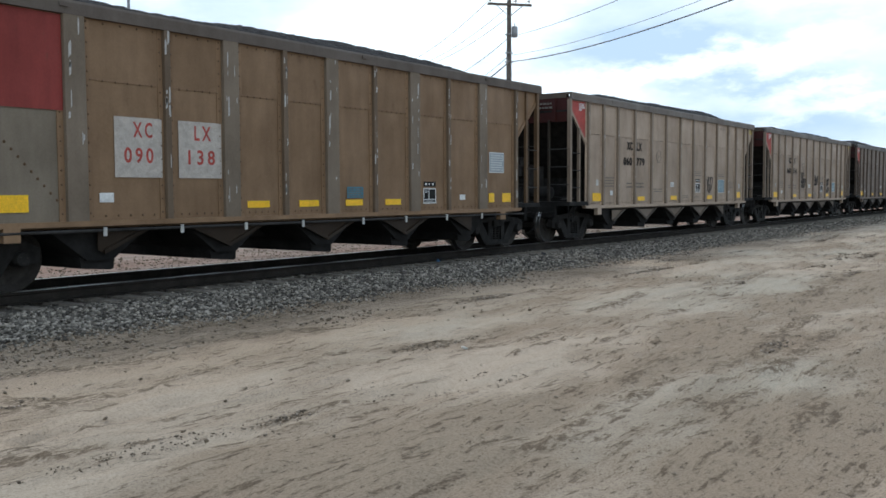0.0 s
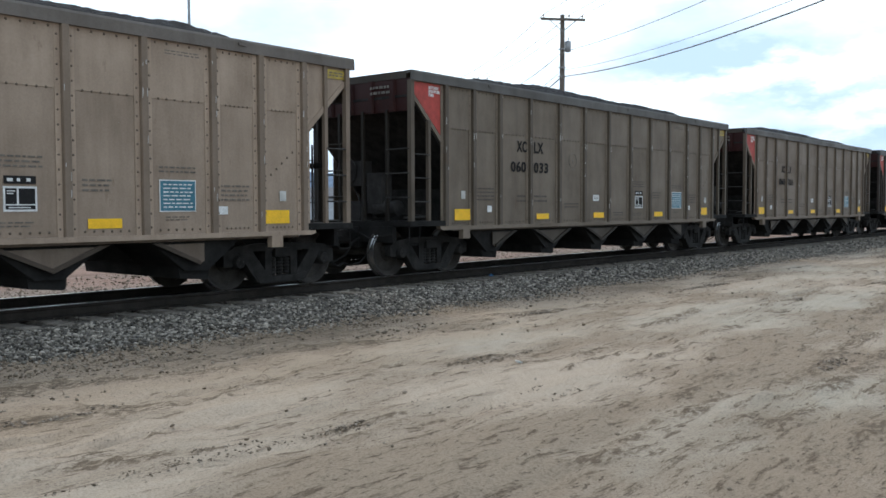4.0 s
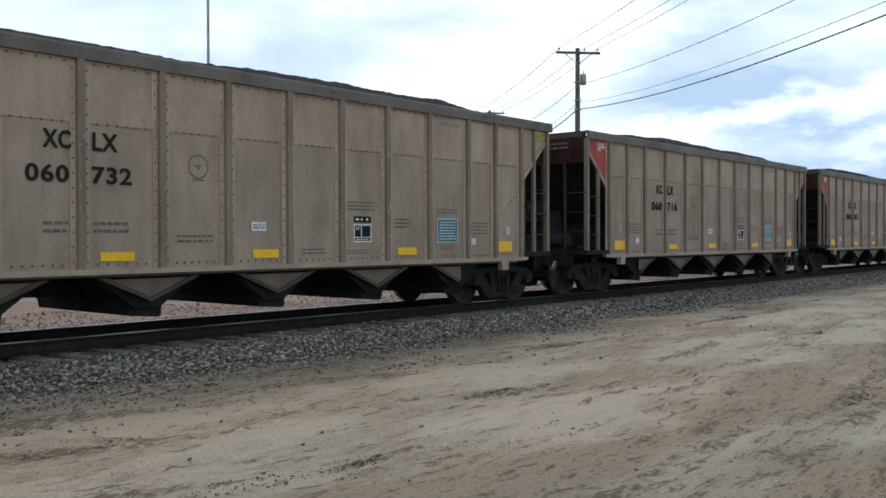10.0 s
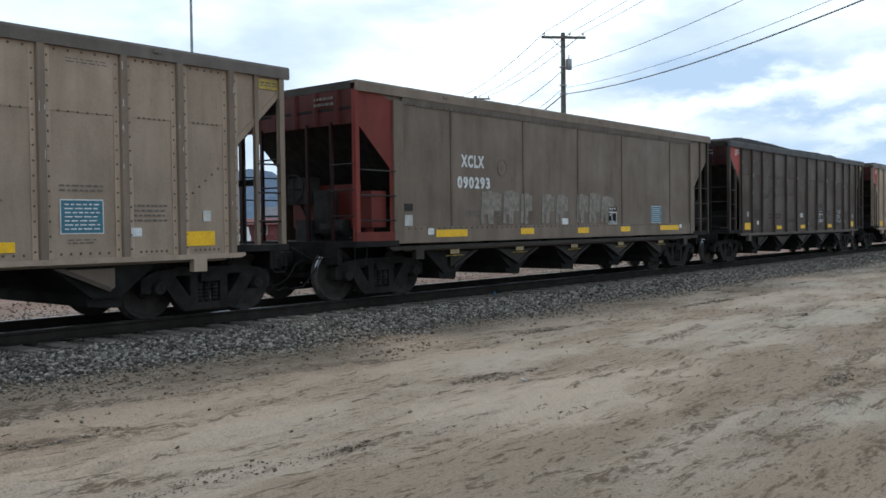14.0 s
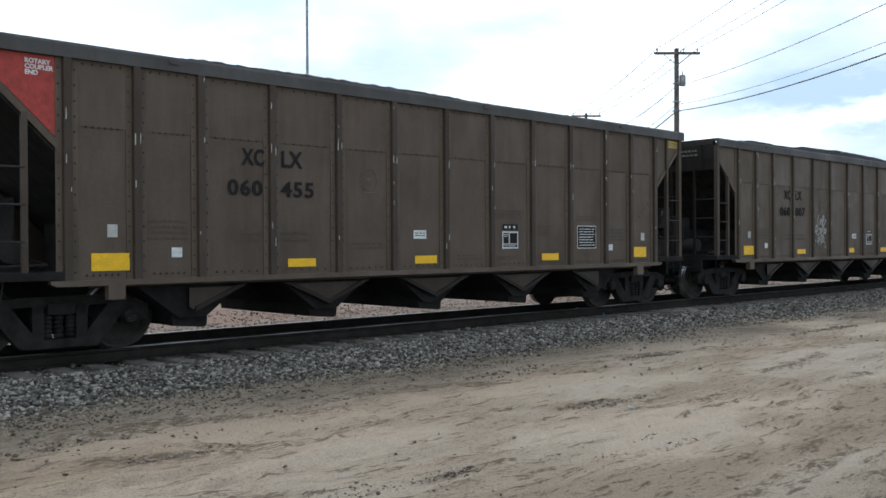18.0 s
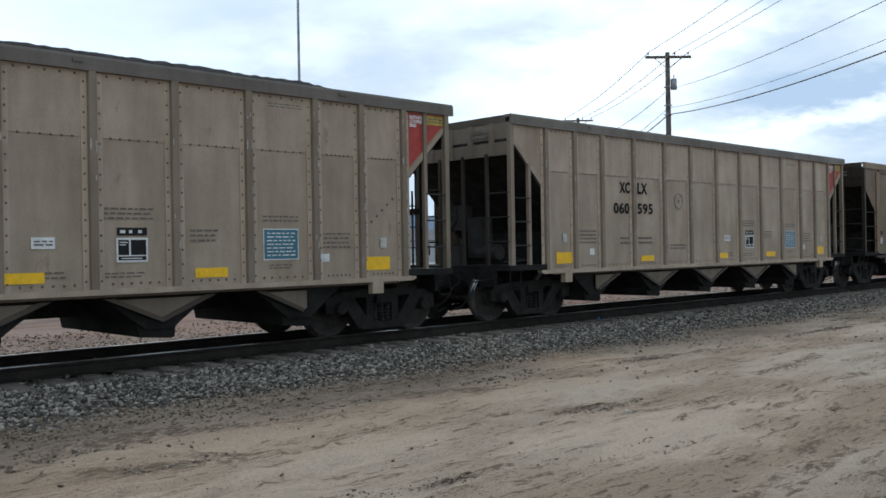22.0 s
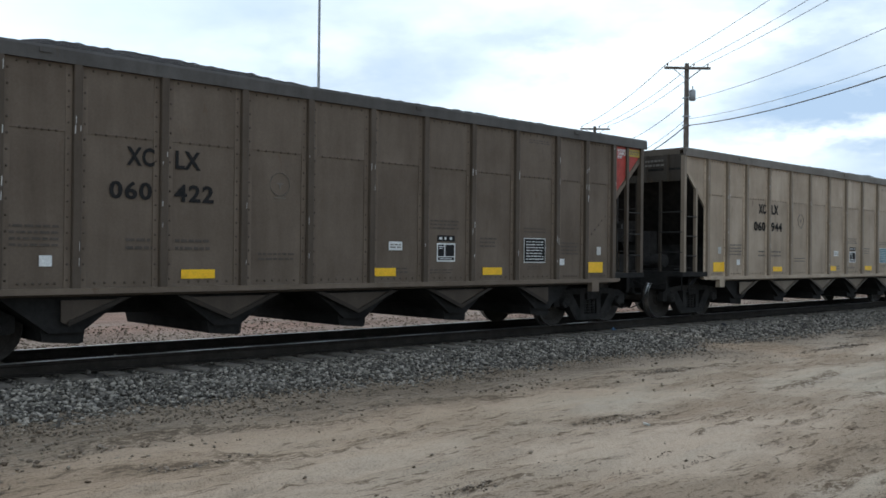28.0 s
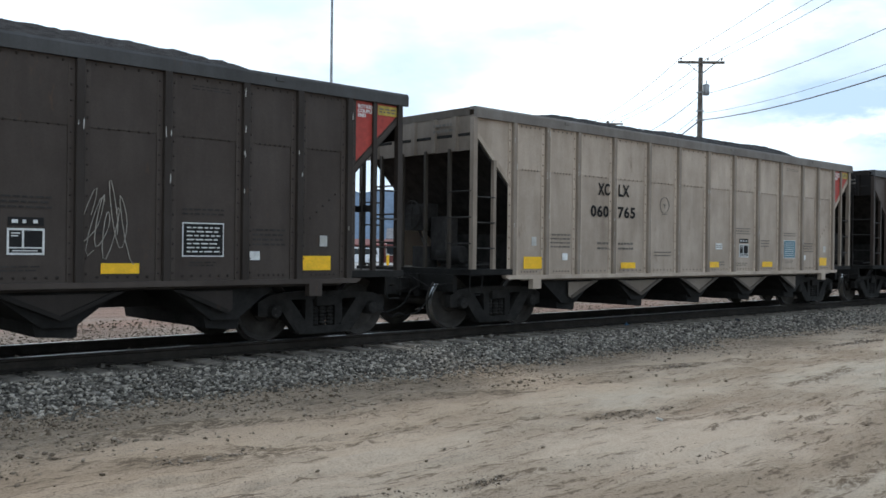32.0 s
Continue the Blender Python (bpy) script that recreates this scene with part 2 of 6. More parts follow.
def soil(name, sand, grey, dark, verge=None, along=(0.16, 1.0, 1.0)):
    """Driven dirt: sand in broad patches, thin broken wheel streaks, crumbs and grit, coarser soil on the verge."""
    m, nt, b = material(name, 0.95)
    b.inputs["Specular IOR Level"].default_value = 0.2
    v = mapped(nt, along, "Object", False)
    mid = mapped(nt, (0.42, 1.0, 1.0), "Object", False)
    iso = mapped(nt, (1, 1, 1), "Object", False)
    patch = noise_node(nt, mid, 0.34, 5, 0.55)
    where = noise_node(nt, mid, 0.85, 5, 0.6)
    lines = noise_node(nt, v, 11.0, 9, 0.66, 0.15)
    crumbs = noise_node(nt, mid, 24, 8, 0.75, 0.3)
    grit = noise_node(nt, iso, 55, 6, 0.75)
    c = blend(nt, sand, grey, ramp(nt, patch, (0.40, (0, 0, 0)), (0.60, (1, 1, 1))), "MIX")
    if verge:
        sep, add = nt.nodes.new("ShaderNodeSeparateXYZ"), nt.nodes.new("ShaderNodeMath")
        nt.links.new(iso, sep.inputs[0])
        wob = nt.nodes.new("ShaderNodeMath")
        wob.operation, wob.inputs[1].default_value = "MULTIPLY_ADD", 3.6
        nt.links.new(noise_node(nt, mid, 0.9, 6, 0.62), wob.inputs[0])
        lean = nt.nodes.new("ShaderNodeMath")
        lean.operation, lean.inputs[1].default_value = "MULTIPLY_ADD", -0.10
        nt.links.new(sep.outputs[0], lean.inputs[0]), nt.links.new(sep.outputs[1], lean.inputs[2])
        nt.links.new(lean.outputs[0], wob.inputs[2])
        add.operation, add.inputs[1].default_value = "MULTIPLY", 0.1
        nt.links.new(wob.outputs[0], add.inputs[0])
        # orange sand towards the stones, then brown crumbly fines
        c = blend(nt, c, verge[0], ramp(nt, add.outputs[0], (0.66, (0, 0, 0)), (0.82, (0.8,) * 3)), "MIX")
        fines = ramp(nt, add.outputs[0], (0.82, (0, 0, 0)), (0.93, (1,) * 3))
        c = blend(nt, c, verge[1], blend(nt, fines, ramp(nt, crumbs, (0.40, (0.25,) * 3), (0.52, (1,) * 3))), "MIX")
    if verge:
        # two well-worn wheel tracks, churned up and darker
        rut = nt.nodes.new("ShaderNodeMath")
        rut.operation, rut.inputs[1].default_value = "MULTIPLY_ADD", 1.6
        nt.links.new(noise_node(nt, v, 0.9, 4, 0.5), rut.inputs[0]), nt.links.new(sep.outputs[1], rut.inputs[2])
        tenth, sumw = nt.nodes.new("ShaderNodeMath"), nt.nodes.new("ShaderNodeMath")
        tenth.operation, tenth.inputs[1].default_value = "MULTIPLY", 0.1
        nt.links.new(rut.outputs[0], tenth.inputs[0])
        band = ramp(nt, tenth.outputs[0], (0.15, (.5,) * 3), (0.22, (0.9,) * 3), (0.29, (.35,) * 3), (0.35, (.5,) * 3), (0.40, (1,) * 3), (0.43, (.9,) * 3), (0.52, (0,) * 3))
        sumw.operation, sumw.inputs[1].default_value = "MULTIPLY_ADD", 0.20
        # darker and more streaked further along the road
        lim, far = nt.nodes.new("ShaderNodeMath"), nt.nodes.new("ShaderNodeMath")
        lim.operation, lim.inputs[1].default_value = "MINIMUM", 32.0
        far.operation, far.inputs[1].default_value = "MULTIPLY_ADD", 0.0022
        nt.links.new(sep.outputs[0], lim.inputs[0]), nt.links.new(lim.outputs[0], far.inputs[0]), nt.links.new(where, far.inputs[2])
        where = far.outputs[0]
        nt.links.new(band, sumw.inputs[0]), nt.links.new(where, sumw.inputs[2])
        where = sumw.outputs[0]
    soft = ramp(nt, where, (0.47, (0, 0, 0)), (0.66, (0.68,) * 3))
    c = blend(nt, c, dark, soft, "MIX")
    streak = blend(nt, ramp(nt, lines, (0.555, (0, 0, 0)), (0.60, (1, 1, 1))), ramp(nt, where, (0.40, (0.06,) * 3), (0.55, (1.0,) * 3)))
    streak = blend(nt, streak, ramp(nt, crumbs, (0.40, (0.12,) * 3), (0.53, (1,) * 3)))
    c = blend(nt, c, [k * .60 for k in dark], streak, "MIX")
    spots = blend(nt, ramp(nt, crumbs, (0.565, (0, 0, 0)), (0.61, (0.95,) * 3)), ramp(nt, where, (0.48, (0.03,) * 3), (0.60, (1,) * 3)))
    c = blend(nt, c, [k * .5 for k in dark], spots, "MIX")
    if verge:
        # churned rows left by wheels, darker and crumbled
        churn = nt.nodes.new("ShaderNodeAttribute")
        churn.attribute_name = "churn"
        broken = blend(nt, churn.outputs["Fac"], ramp(nt, crumbs, (0.45, (0.12,) * 3), (0.54, (1,) * 3)))
        c = blend(nt, c, [k * .62 for k in dark], ramp(nt, broken, (0.06, (0, 0, 0)), (0.45, (0.9,) * 3)), "MIX")
        coarse = noise_node(nt, mid, 13, 7, 0.75, 0.4)
        c = blend(nt, c, [k * .5 for k in dark], blend(nt, fines, ramp(nt, coarse, (0.55, (0, 0, 0)), (0.61, (0.9,) * 3))), "MIX")
        c = blend(nt, c, verge[0], blend(nt, fines, ramp(nt, coarse, (0.36, (0.9,) * 3), (0.43, (0, 0, 0)))), "MIX")
    c = blend(nt, c, ramp(nt, grit, (0.32, (0.58, 0.57, 0.55)), (0.54, (1.10, 1.10, 1.10))))
    nt.links.new(c, b.inputs["Base Color"])
    bump(nt, b, blend(nt, blend(nt, lines, crumbs, 0.5, "MIX"), grit, 0.25, "MIX"), 0.9, 0.035)
    return m


def flat(name, col, rough=0.6, low=0.75):
    return plain(name, col, rough, 0.0, 9.0, low, 1.08, strength=0.08)


MAT = dict(
    paint=paint_material(),
    bare=plain("bare_scuffed_metal", (0.46, 0.44, 0.41), 0.5, 0.2, scale=20.0),
    worn_label=flat("worn_yellow_label", (0.50, 0.36, 0.05), 0.5, 0.55),
    cream=flat("stained_cream_tag", (0.50, 0.38, 0.20), 0.6, 0.6),
    worn_white=flat("dusty_white_paint", (0.47, 0.42, 0.37), 0.7, 0.75),
    soot=plain("coal_dusted_steel", (0.042, 0.039, 0.037), 0.85, scale=2.0, low=0.5, high=1.5),
    pit=plain("near_black_steel", (0.017, 0.016, 0.015), 0.85, scale=2.5, low=0.5, high=1.6),
    iron=plain("cast_iron", (0.020, 0.0185, 0.017), 0.8, 0.0, scale=5.0, low=0.5, high=1.7, strength=0.4),
    wheel=plain("wheel_steel", (0.052, 0.046, 0.041), 0.82, 0.0, scale=5.0, low=0.6, high=1.4),
    tread=plain("polished_tread", (0.55, 0.55, 0.55), 0.32, 1.0, scale=8.0),
    rail=plain("rusted_rail", (0.028, 0.0235, 0.0195), 0.9, 0.0, scale=3.0, low=0.6, high=1.4),
    railtop=plain("polished_rail_head", (0.45, 0.44, 0.43), 0.35, 1.0, scale=3.0),
    rubber=plain("rubber_hose", (0.02, 0.019, 0.018), 0.9, scale=8),
    coal=plain("coal", (0.028, 0.028, 0.03), 1.0, scale=7.0, low=0.4, high=2.0, strength=1.0, dist=0.05),
    yellow=flat("yellow_reflective_sheet", (0.88, 0.50, 0.0), 0.45, 0.88),
    dull_yellow=flat("worn_yellow_sheet", (0.46, 0.29, 0.03), 0.6, 0.45),
    white=flat("white_stencil_paint", (0.72, 0.72, 0.70), 0.6),
    black=flat("black_stencil_paint", (0.022, 0.021, 0.021), 0.82),
    dull=flat("dusty_black_lettering", (0.046, 0.038, 0.033), 0.85),
    faded=flat("faded_stencil_paint", (0.165, 0.142, 0.118), 0.7, 0.5),
    dim=flat("dusty_black_stencil", (0.082, 0.064, 0.050), 0.7, 0.6),
    teal=flat("blue_label", (0.035, 0.16, 0.22), 0.5),
    pale_blue=flat("faded_blue_label", (0.33, 0.37, 0.39), 0.6, 0.7),
    red=flat("red_end_paint", (0.42, 0.045, 0.03), 0.6, 0.6),
    ghost=flat("buffed_grey_paint", (0.275, 0.240, 0.196), 0.7, 0.5),
    spray_dull=flat("thin_white_smear", (0.33, 0.30, 0.26), 0.7, 0.6),
    spray=flat("white_spray_paint", (0.55, 0.55, 0.53), 0.6),
    spray_thin=flat("thin_black_spray", (0.092, 0.084, 0.080), 0.8, 0.7),
    spray_yellow=flat("yellow_spray_paint", (0.62, 0.58, 0.25), 0.6),
    wood=plain("creosoted_timber", (0.175, 0.152, 0.128), 0.9, scale=4.0, low=0.6, high=1.5, strength=0.6, dist=0.02),
    pole=plain("weathered_pole", (0.140, 0.121, 0.104), 0.9, scale=3.0, low=0.65, high=1.3, strength=0.5),
    zinc=plain("galvanised_steel", (0.30, 0.31, 0.32), 0.5, 0.6, scale=3.0),
    wire=plain("wire", (0.04, 0.04, 0.045), 0.6, scale=2.0),
    porcelain=flat("glazed_insulator", (0.25, 0.2, 0.16), 0.25),
    clod=island_stone("dirt_clod", (0.100, 0.076, 0.056), (0.30, 0.25, 0.20)),
    stone=island_stone("ballast_stone", (0.048, 0.042, 0.036), (0.44, 0.39, 0.325)),
    pebble=island_stone("road_pebble", (0.105, 0.076, 0.052), (0.36, 0.30, 0.235)),
    bed=plain("ballast_fines", (0.125, 0.110, 0.094), 0.95, scale=9.0, low=0.5, high=1.4, source="Object", strength=0.9, dist=0.04, shift=False),
    dirt=soil("dirt_road", (0.388, 0.314, 0.240), (0.353, 0.308, 0.243), (0.200, 0.146, 0.098), ((0.362, 0.272, 0.192), (0.255, 0.196, 0.140))),
    redsoil=soil("red_soil", (0.235, 0.148, 0.112), (0.25, 0.20, 0.162), (0.14, 0.09, 0.066), None, (1, 1, 1)),
    lot=plain("pale_gravel_lot", (0.36, 0.35, 0.33), 0.95, scale=0.4, source="Object", shift=False),
    # the far range's blue haze is mixed into its base colour
    mountain=plain("far_mountain", (0.13, 0.178, 0.245), 1.0, scale=0.004, low=0.8, high=1.15, source="Object", shift=False, strength=0.0),
    roof=plain("grey_shingles", (0.16, 0.16, 0.17), 0.9, scale=1.2),
    brick=plain("brown_wall", (0.17, 0.12, 0.095), 0.9, scale=1.5),
    redwall=plain("dull_red_siding", (0.16, 0.055, 0.05), 0.8, scale=1.0),
    concrete=plain("concrete", (0.5, 0.49, 0.46), 0.9, scale=1.2),
    carwhite=plain("white_car_paint", (0.75, 0.75, 0.76), 0.3, scale=1.0, low=0.9, high=1.05, strength=0.0),
    cargreen=plain("dark_green_car_paint", (0.02, 0.05, 0.045), 0.3, scale=1.0, strength=0.0),
    carred=plain("red_car_paint", (0.35, 0.03, 0.03), 0.3, scale=1.0, strength=0.0),
    boxwhite=plain("white_box_panel", (0.42, 0.44, 0.46), 0.5, scale=1.0, low=0.9, high=1.05, strength=0.05),
    bluecloth=flat("blue_plastic", (0.03, 0.11, 0.24), 0.4),
)


def glass_material():
    m, nt, b = material("dark_vehicle_glass", 0.08)
    b.inputs["Base Color"].default_value = (0.02, 0.025, 0.03, 1)
    return m


MAT["glass"] = glass_material()

# ------------------------------------------------------------------ geometry helpers


class Geo:
    """Collects vertices and faces of one mesh."""

    def __init__(self):
        self.v, self.f, self.m = [], [], []

    def add(self, verts, faces, mat=0):
        o = len(self.v)
        self.v += [tuple(p) for p in verts]
        self.f += [tuple(i + o for i in f) for f in faces]
        self.m += [mat] * len(faces)
        return self

    def box(self, x0, x1, y0, y1, z0, z1, mat=0):
        v = [(x, y, z) for x in (x0, x1) for y in (y0, y1) for z in (z0, z1)]
        return self.add(v, [(0, 1, 3, 2), (4, 6, 7, 5), (0, 4, 5, 1), (2, 3, 7, 6), (0, 2, 6, 4), (1, 5, 7, 3)], mat)

    def ext(self, pts, axis, a, b, mat=0):
        """Extrudes a 2D outline along x, y or z from a to b; the outline's axes are the other two in order."""
        def at(p, w):
            q = list(p)
            q.insert("xyz".index(axis), w)
            return q
        n = len(pts)
        v = [at(p, a) for p in pts] + [at(p, b) for p in pts]
        f = [(i, (i + 1) % n, (i + 1) % n + n, i + n) for i in range(n)] + [tuple(range(n))[::-1], tuple(range(n, 2 * n))]
        return self.add(v, f, mat)

    def tube(self, path, r, n=8, cap=True, mat=0, r1=None):
        path = [Vector(p) for p in path]
        v, f = [], []
        up = None
        for i, p in enumerate(path):
            d = (path[min(i + 1, len(path) - 1)] - path[max(i - 1, 0)]).normalized()
            a = d.cross(Vector((0.13, 0.31, 1.0) if abs(d.z) < 0.95 else (1, 0.2, 0))).normalized()
            c = d.cross(a)
            rr = r if r1 is None else r + (r1 - r) * i / (len(path) - 1)
            v += [p + rr * (math.cos(t) * a + math.sin(t) * c) for t in (2 * math.pi * k / n for k in range(n))]
        for i in range(len(path) - 1):
            f += [(i * n + k, i * n + (k + 1) % n, (i + 1) * n + (k + 1) % n, (i + 1) * n + k) for k in range(n)]
        if cap:
            f += [tuple(range(n))[::-1], tuple(range((len(path) - 1) * n, len(path) * n))]
        return self.add(v, f, mat)

    def lathe(self, profile, centre=(0, 0, 0), n=24, axis="y", mats=None):
        """Turns a profile of (radius, along) about an axis through centre."""
        v, f, ms = [], [], []
        k = len(profile)
        for i in range(n):
            t = 2 * math.pi * i / n
            for r, h in profile:
                c, s = r * math.cos(t), r * math.sin(t)
                p = (c, h, s) if axis == "y" else (h, c, s) if axis == "x" else (c, s, h)
                v.append([a + q for a, q in zip(p, centre)])
        for i in range(n):
            j = (i + 1) % n
            for q in range(k - 1):
                f.append((i * k + q, i * k + q + 1, j * k + q + 1, j * k + q))
                ms.append(mats[q] if mats else 0)
        o = len(self.v)
        self.v += [tuple(p) for p in v]
        self.f += [tuple(i + o for i in g) for g in f]
        self.m += ms
        return self

    def mesh(self, name, *mats, smooth=False):
        me = bpy.data.meshes.new(name)
        me.from_pydata(self.v, [], self.f)
        for m in mats:
            me.materials.append(m)
        if len(mats) > 1:
            me.polygons.foreach_set("material_index", self.m)
        bm = bmesh.new()
        bm.from_mesh(me)
        bmesh.ops.recalc_face_normals(bm, faces=bm.faces)
        bm.to_mesh(me)
        bm.free()
        if smooth:
            me.polygons.foreach_set("use_smooth", [True] * len(me.polygons))
            me.set_sharp_from_angle(angle=radians(40))
        return me


CACHE = {}


def cached(key, build):
    if key not in CACHE:
        CACHE[key] = build()
    return CACHE[key]


def part(name, me, parent, label="", at=None, color=None):
    """One mesh object under a thing or under a part of it."""
    ob = new(name, me)
    ob.parent = parent
    if at is not None:
        ob.matrix_basis = at if isinstance(at, Matrix) else Matrix.Translation(at)
    if color:
        ob.color = (*color, 1)
    if label:
        ob["label"] = label
    return tagged(ob, kind="stuff") if name == "small_lettering" else ob


def thing(name, label, category, at=None, group="", kind="", me=None):
    ob = new(name, me)
    if at is not None:
        ob.matrix_basis = at if isinstance(at, Matrix) else Matrix.Translation(at)
    return tagged(ob, label, category, group, kind)


def text_mesh(key, body, size, width=1.0, bold=0.0, mat="black", align="LEFT", gap=1.0, fit=None):
    """Lettering as a thin mesh, readable from the near side (seen along +y)."""
    def build():
        cu = bpy.data.curves.new("lettering", "FONT")
        cu.body, cu.size, cu.extrude, cu.offset, cu.align_x = body, size, 0.002, bold, align
        cu.resolution_u, cu.space_character = 3, gap
        ob = bpy.data.objects.new("lettering", cu)
        scene.collection.objects.link(ob)
        bpy.context.view_layer.update()
        me = bpy.data.meshes.new_from_object(ob.evaluated_get(bpy.context.evaluated_depsgraph_get()))
        scene.collection.objects.unlink(ob)
        bpy.data.objects.remove(ob)
        me.transform(Matrix.Rotation(radians(90), 4, "X") @ Matrix.Diagonal((width, 1, 1, 1)))
        if fit:
            # stretched to the width and height of the stencil
            x = [v.co.x for v in me.vertices]
            z = [v.co.z for v in me.vertices]
            k, q = fit[0] / (max(x) - min(x)), fit[1] / (max(z) - min(z))
            me.transform(Matrix.Diagonal((k, 1, q, 1)) @ Matrix.Translation((-min(x), 0, -min(z))))
        me.materials.clear()
        me.materials.append(MAT[mat])
        return me
    return cached(("text", key, body, size, width, bold, mat, align, gap, fit), build)

# ------------------------------------------------------------------ the train
PITCH = 16.2          # coupler to coupler
TRACK_Y, RAIL_Z = 12.64, 0.25
END = 7.32            # half the length of the top chord
RIBS = (-6.28, -5.40, -4.50, -3.38, -2.20, -1.10, 0.06, 1.18, 2.28, 3.40, 4.54, 5.42, 6.30)
SIDE, TOP, SILL = 1.61, 3.84, 0.95
POCKETS = (-4.55, -2.33, -.11, 2.11, 4.34)
# the older panelled car: broad and narrow ribs by turns
BROAD, NARROW = (-4.76, -2.12, .16, 2.51, 4.92), (-3.30, -.97, 1.32, 3.66, 6.30)


# number, style, paint, red end (-1 front, 1 rear, 0 none), colour of the lettering, graffiti
CARS = [
    ("090138", "panelled", (0.205, 0.141, 0.092), 0, "red", ""),
    ("060779", "ribbed", (0.337, 0.278, 0.229), -1, "black", "black_small"),
    ("060014", "ribbed", (0.309, 0.254, 0.210), -1, "black", "black_wide"),
    ("060233", "ribbed", (0.165, 0.124, 0.096), -1, "faded", ""),
    ("060515", "ribbed", (0.292, 0.241, 0.199), -1, "black", ""),
    ("060033", "ribbed", (0.172, 0.138, 0.104), -1, "black", ""),
    ("060026", "ribbed", (0.186, 0.144, 0.107), -1, "black", ""),
    ("060473", "ribbed", (0.085, 0.065, 0.054), -1, "black", ""),
    ("060025", "ribbed", (0.180, 0.136, 0.098), -1, "black", ""),
    ("060968", "ribbed", (0.400, 0.345, 0.290), -1, "black", ""),
    ("060452", "ribbed", (0.076, 0.057, 0.048), -1, "black", ""),
    ("060732", "ribbed", (0.337, 0.278, 0.229), -1, "black", ""),
    ("060716", "ribbed", (0.319, 0.263, 0.217), -1, "black", ""),
    ("060683", "ribbed", (0.309, 0.254, 0.210), -1, "black", ""),
    ("060109", "ribbed", (0.326, 0.271, 0.225), -1, "black", ""),
    ("060852", "ribbed", (0.319, 0.263, 0.217), -1, "black", ""),
    ("090293", "smooth", (0.155, 0.126, 0.100), -1, "white", "white_blocks"),
    ("060448", "ribbed", (0.095, 0.072, 0.057), -1, "faded", ""),
    ("060711", "ribbed", (0.365, 0.301, 0.247), -1, "black", ""),
    ("060707", "ribbed", (0.347, 0.286, 0.235), -1, "black", ""),
    ("060455", "ribbed", (0.120, 0.090, 0.067), -1, "black", ""),
    ("060007", "ribbed", (0.125, 0.094, 0.069), 1, "black", "white_tag"),
    ("090287", "smooth", (0.145, 0.116, 0.087), 1, "white", "black_large"),
    ("060839", "ribbed", (0.357, 0.306, 0.255), 1, "black", ""),
    ("060739", "ribbed", (0.331, 0.285, 0.234), 1, "black", ""),
    ("060595", "ribbed", (0.367, 0.315, 0.261), 1, "black", ""),
    ("090325", "smooth", (0.158, 0.115, 0.077), 1, "white", ""),
    ("060821", "ribbed", (0.341, 0.293, 0.241), 1, "black", ""),
    ("090265", "smooth", (0.175, 0.108, 0.064), 1, "white", ""),
    ("060611", "ribbed", (0.279, 0.240, 0.198), 1, "faded", ""),
    ("060870", "ribbed", (0.322, 0.277, 0.228), 1, "black", ""),
    ("060422", "ribbed", (0.152, 0.117, 0.087), 1, "black", ""),
    ("060944", "ribbed", (0.341, 0.293, 0.241), 1, "black", ""),
    ("060884", "ribbed", (0.331, 0.285, 0.234), 1, "black", "white_pair"),
    ("060786", "ribbed", (0.226, 0.188, 0.152), 1, "faded", "yellow_small"),
    ("060480", "ribbed", (0.062, 0.049, 0.041), 1, "black", "white_wide"),
    ("060765", "ribbed", (0.379, 0.335, 0.296), 1, "black", ""),
    ("060391", "ribbed", (0.083, 0.062, 0.051), 1, "black", ""),
]


def lettering(number, ink, style):
    """(mesh, place) of the reporting marks of one car."""
    mark = lambda body, bold, gap, w, h: text_mesh("mark", body, .34, 1.0, bold, ink, "LEFT", gap, (w, h))
    if style == "smooth":
        return [(mark("XCLX", .014, 1.25, .75, .25), (-4.37, 2.46)), (mark(number, .014, 1.25, 1.06, .24), (-4.49, 2.04))]
    if style == "panelled":
        return [(mark("XC", .007, 1.5, .32, .22), (-3.87, 2.10)), (mark("LX", .007, 1.5, .31, .22), (-2.81, 2.10)),
                (mark(number[:3], .007, 1.4, .48, .22), (-4.02, 1.74)), (mark(number[3:], .007, 1.4, .50, .22), (-2.93, 1.74))]
    return [(mark("XC", .009, 1.1, .37, .24), (-3.87, 2.49)), (mark("LX", .009, 1.1, .36, .24), (-3.21, 2.49)),
            (mark(number[:3], .009, 1.12, .56, .23), (-4.09, 2.06)), (mark(number[3:], .009, 1.12, .57, .23), (-3.22, 2.06))]


# all the lettering is made first, while the scene is still small
LETTERS = [lettering(n, "dull" if ink == "black" and paint[0] < .12 else ink, style) for n, style, paint, _, ink, _ in CARS]
ROTARY = [text_mesh("rotary", word, 0.075, 1.0, 0.003, "white") for word in ("ROTARY", "COUPLER", "END")]

NEAR = -1.535         # plane of the near side sheets


def panel_mesh(x0, x1, z0, z1, y):
    """One side sheet, slightly dished."""
    mx = (x0 + x1) / 2
    out = [(x0, y + .012), (x0, y), (x0 + .12, y), (mx, y - .003), (x1 - .12, y), (x1, y), (x1, y + .012)]
    return Geo().ext(out, "z", z0, z1).mesh("side_sheet", MAT["paint"])


def flange_mesh(x, w=.135):
    """Riveted foot of a rib."""
    return Geo().box(x - w, x + w, NEAR - .014, NEAR - .002, SILL, TOP - .18).mesh("flange", MAT["paint"])


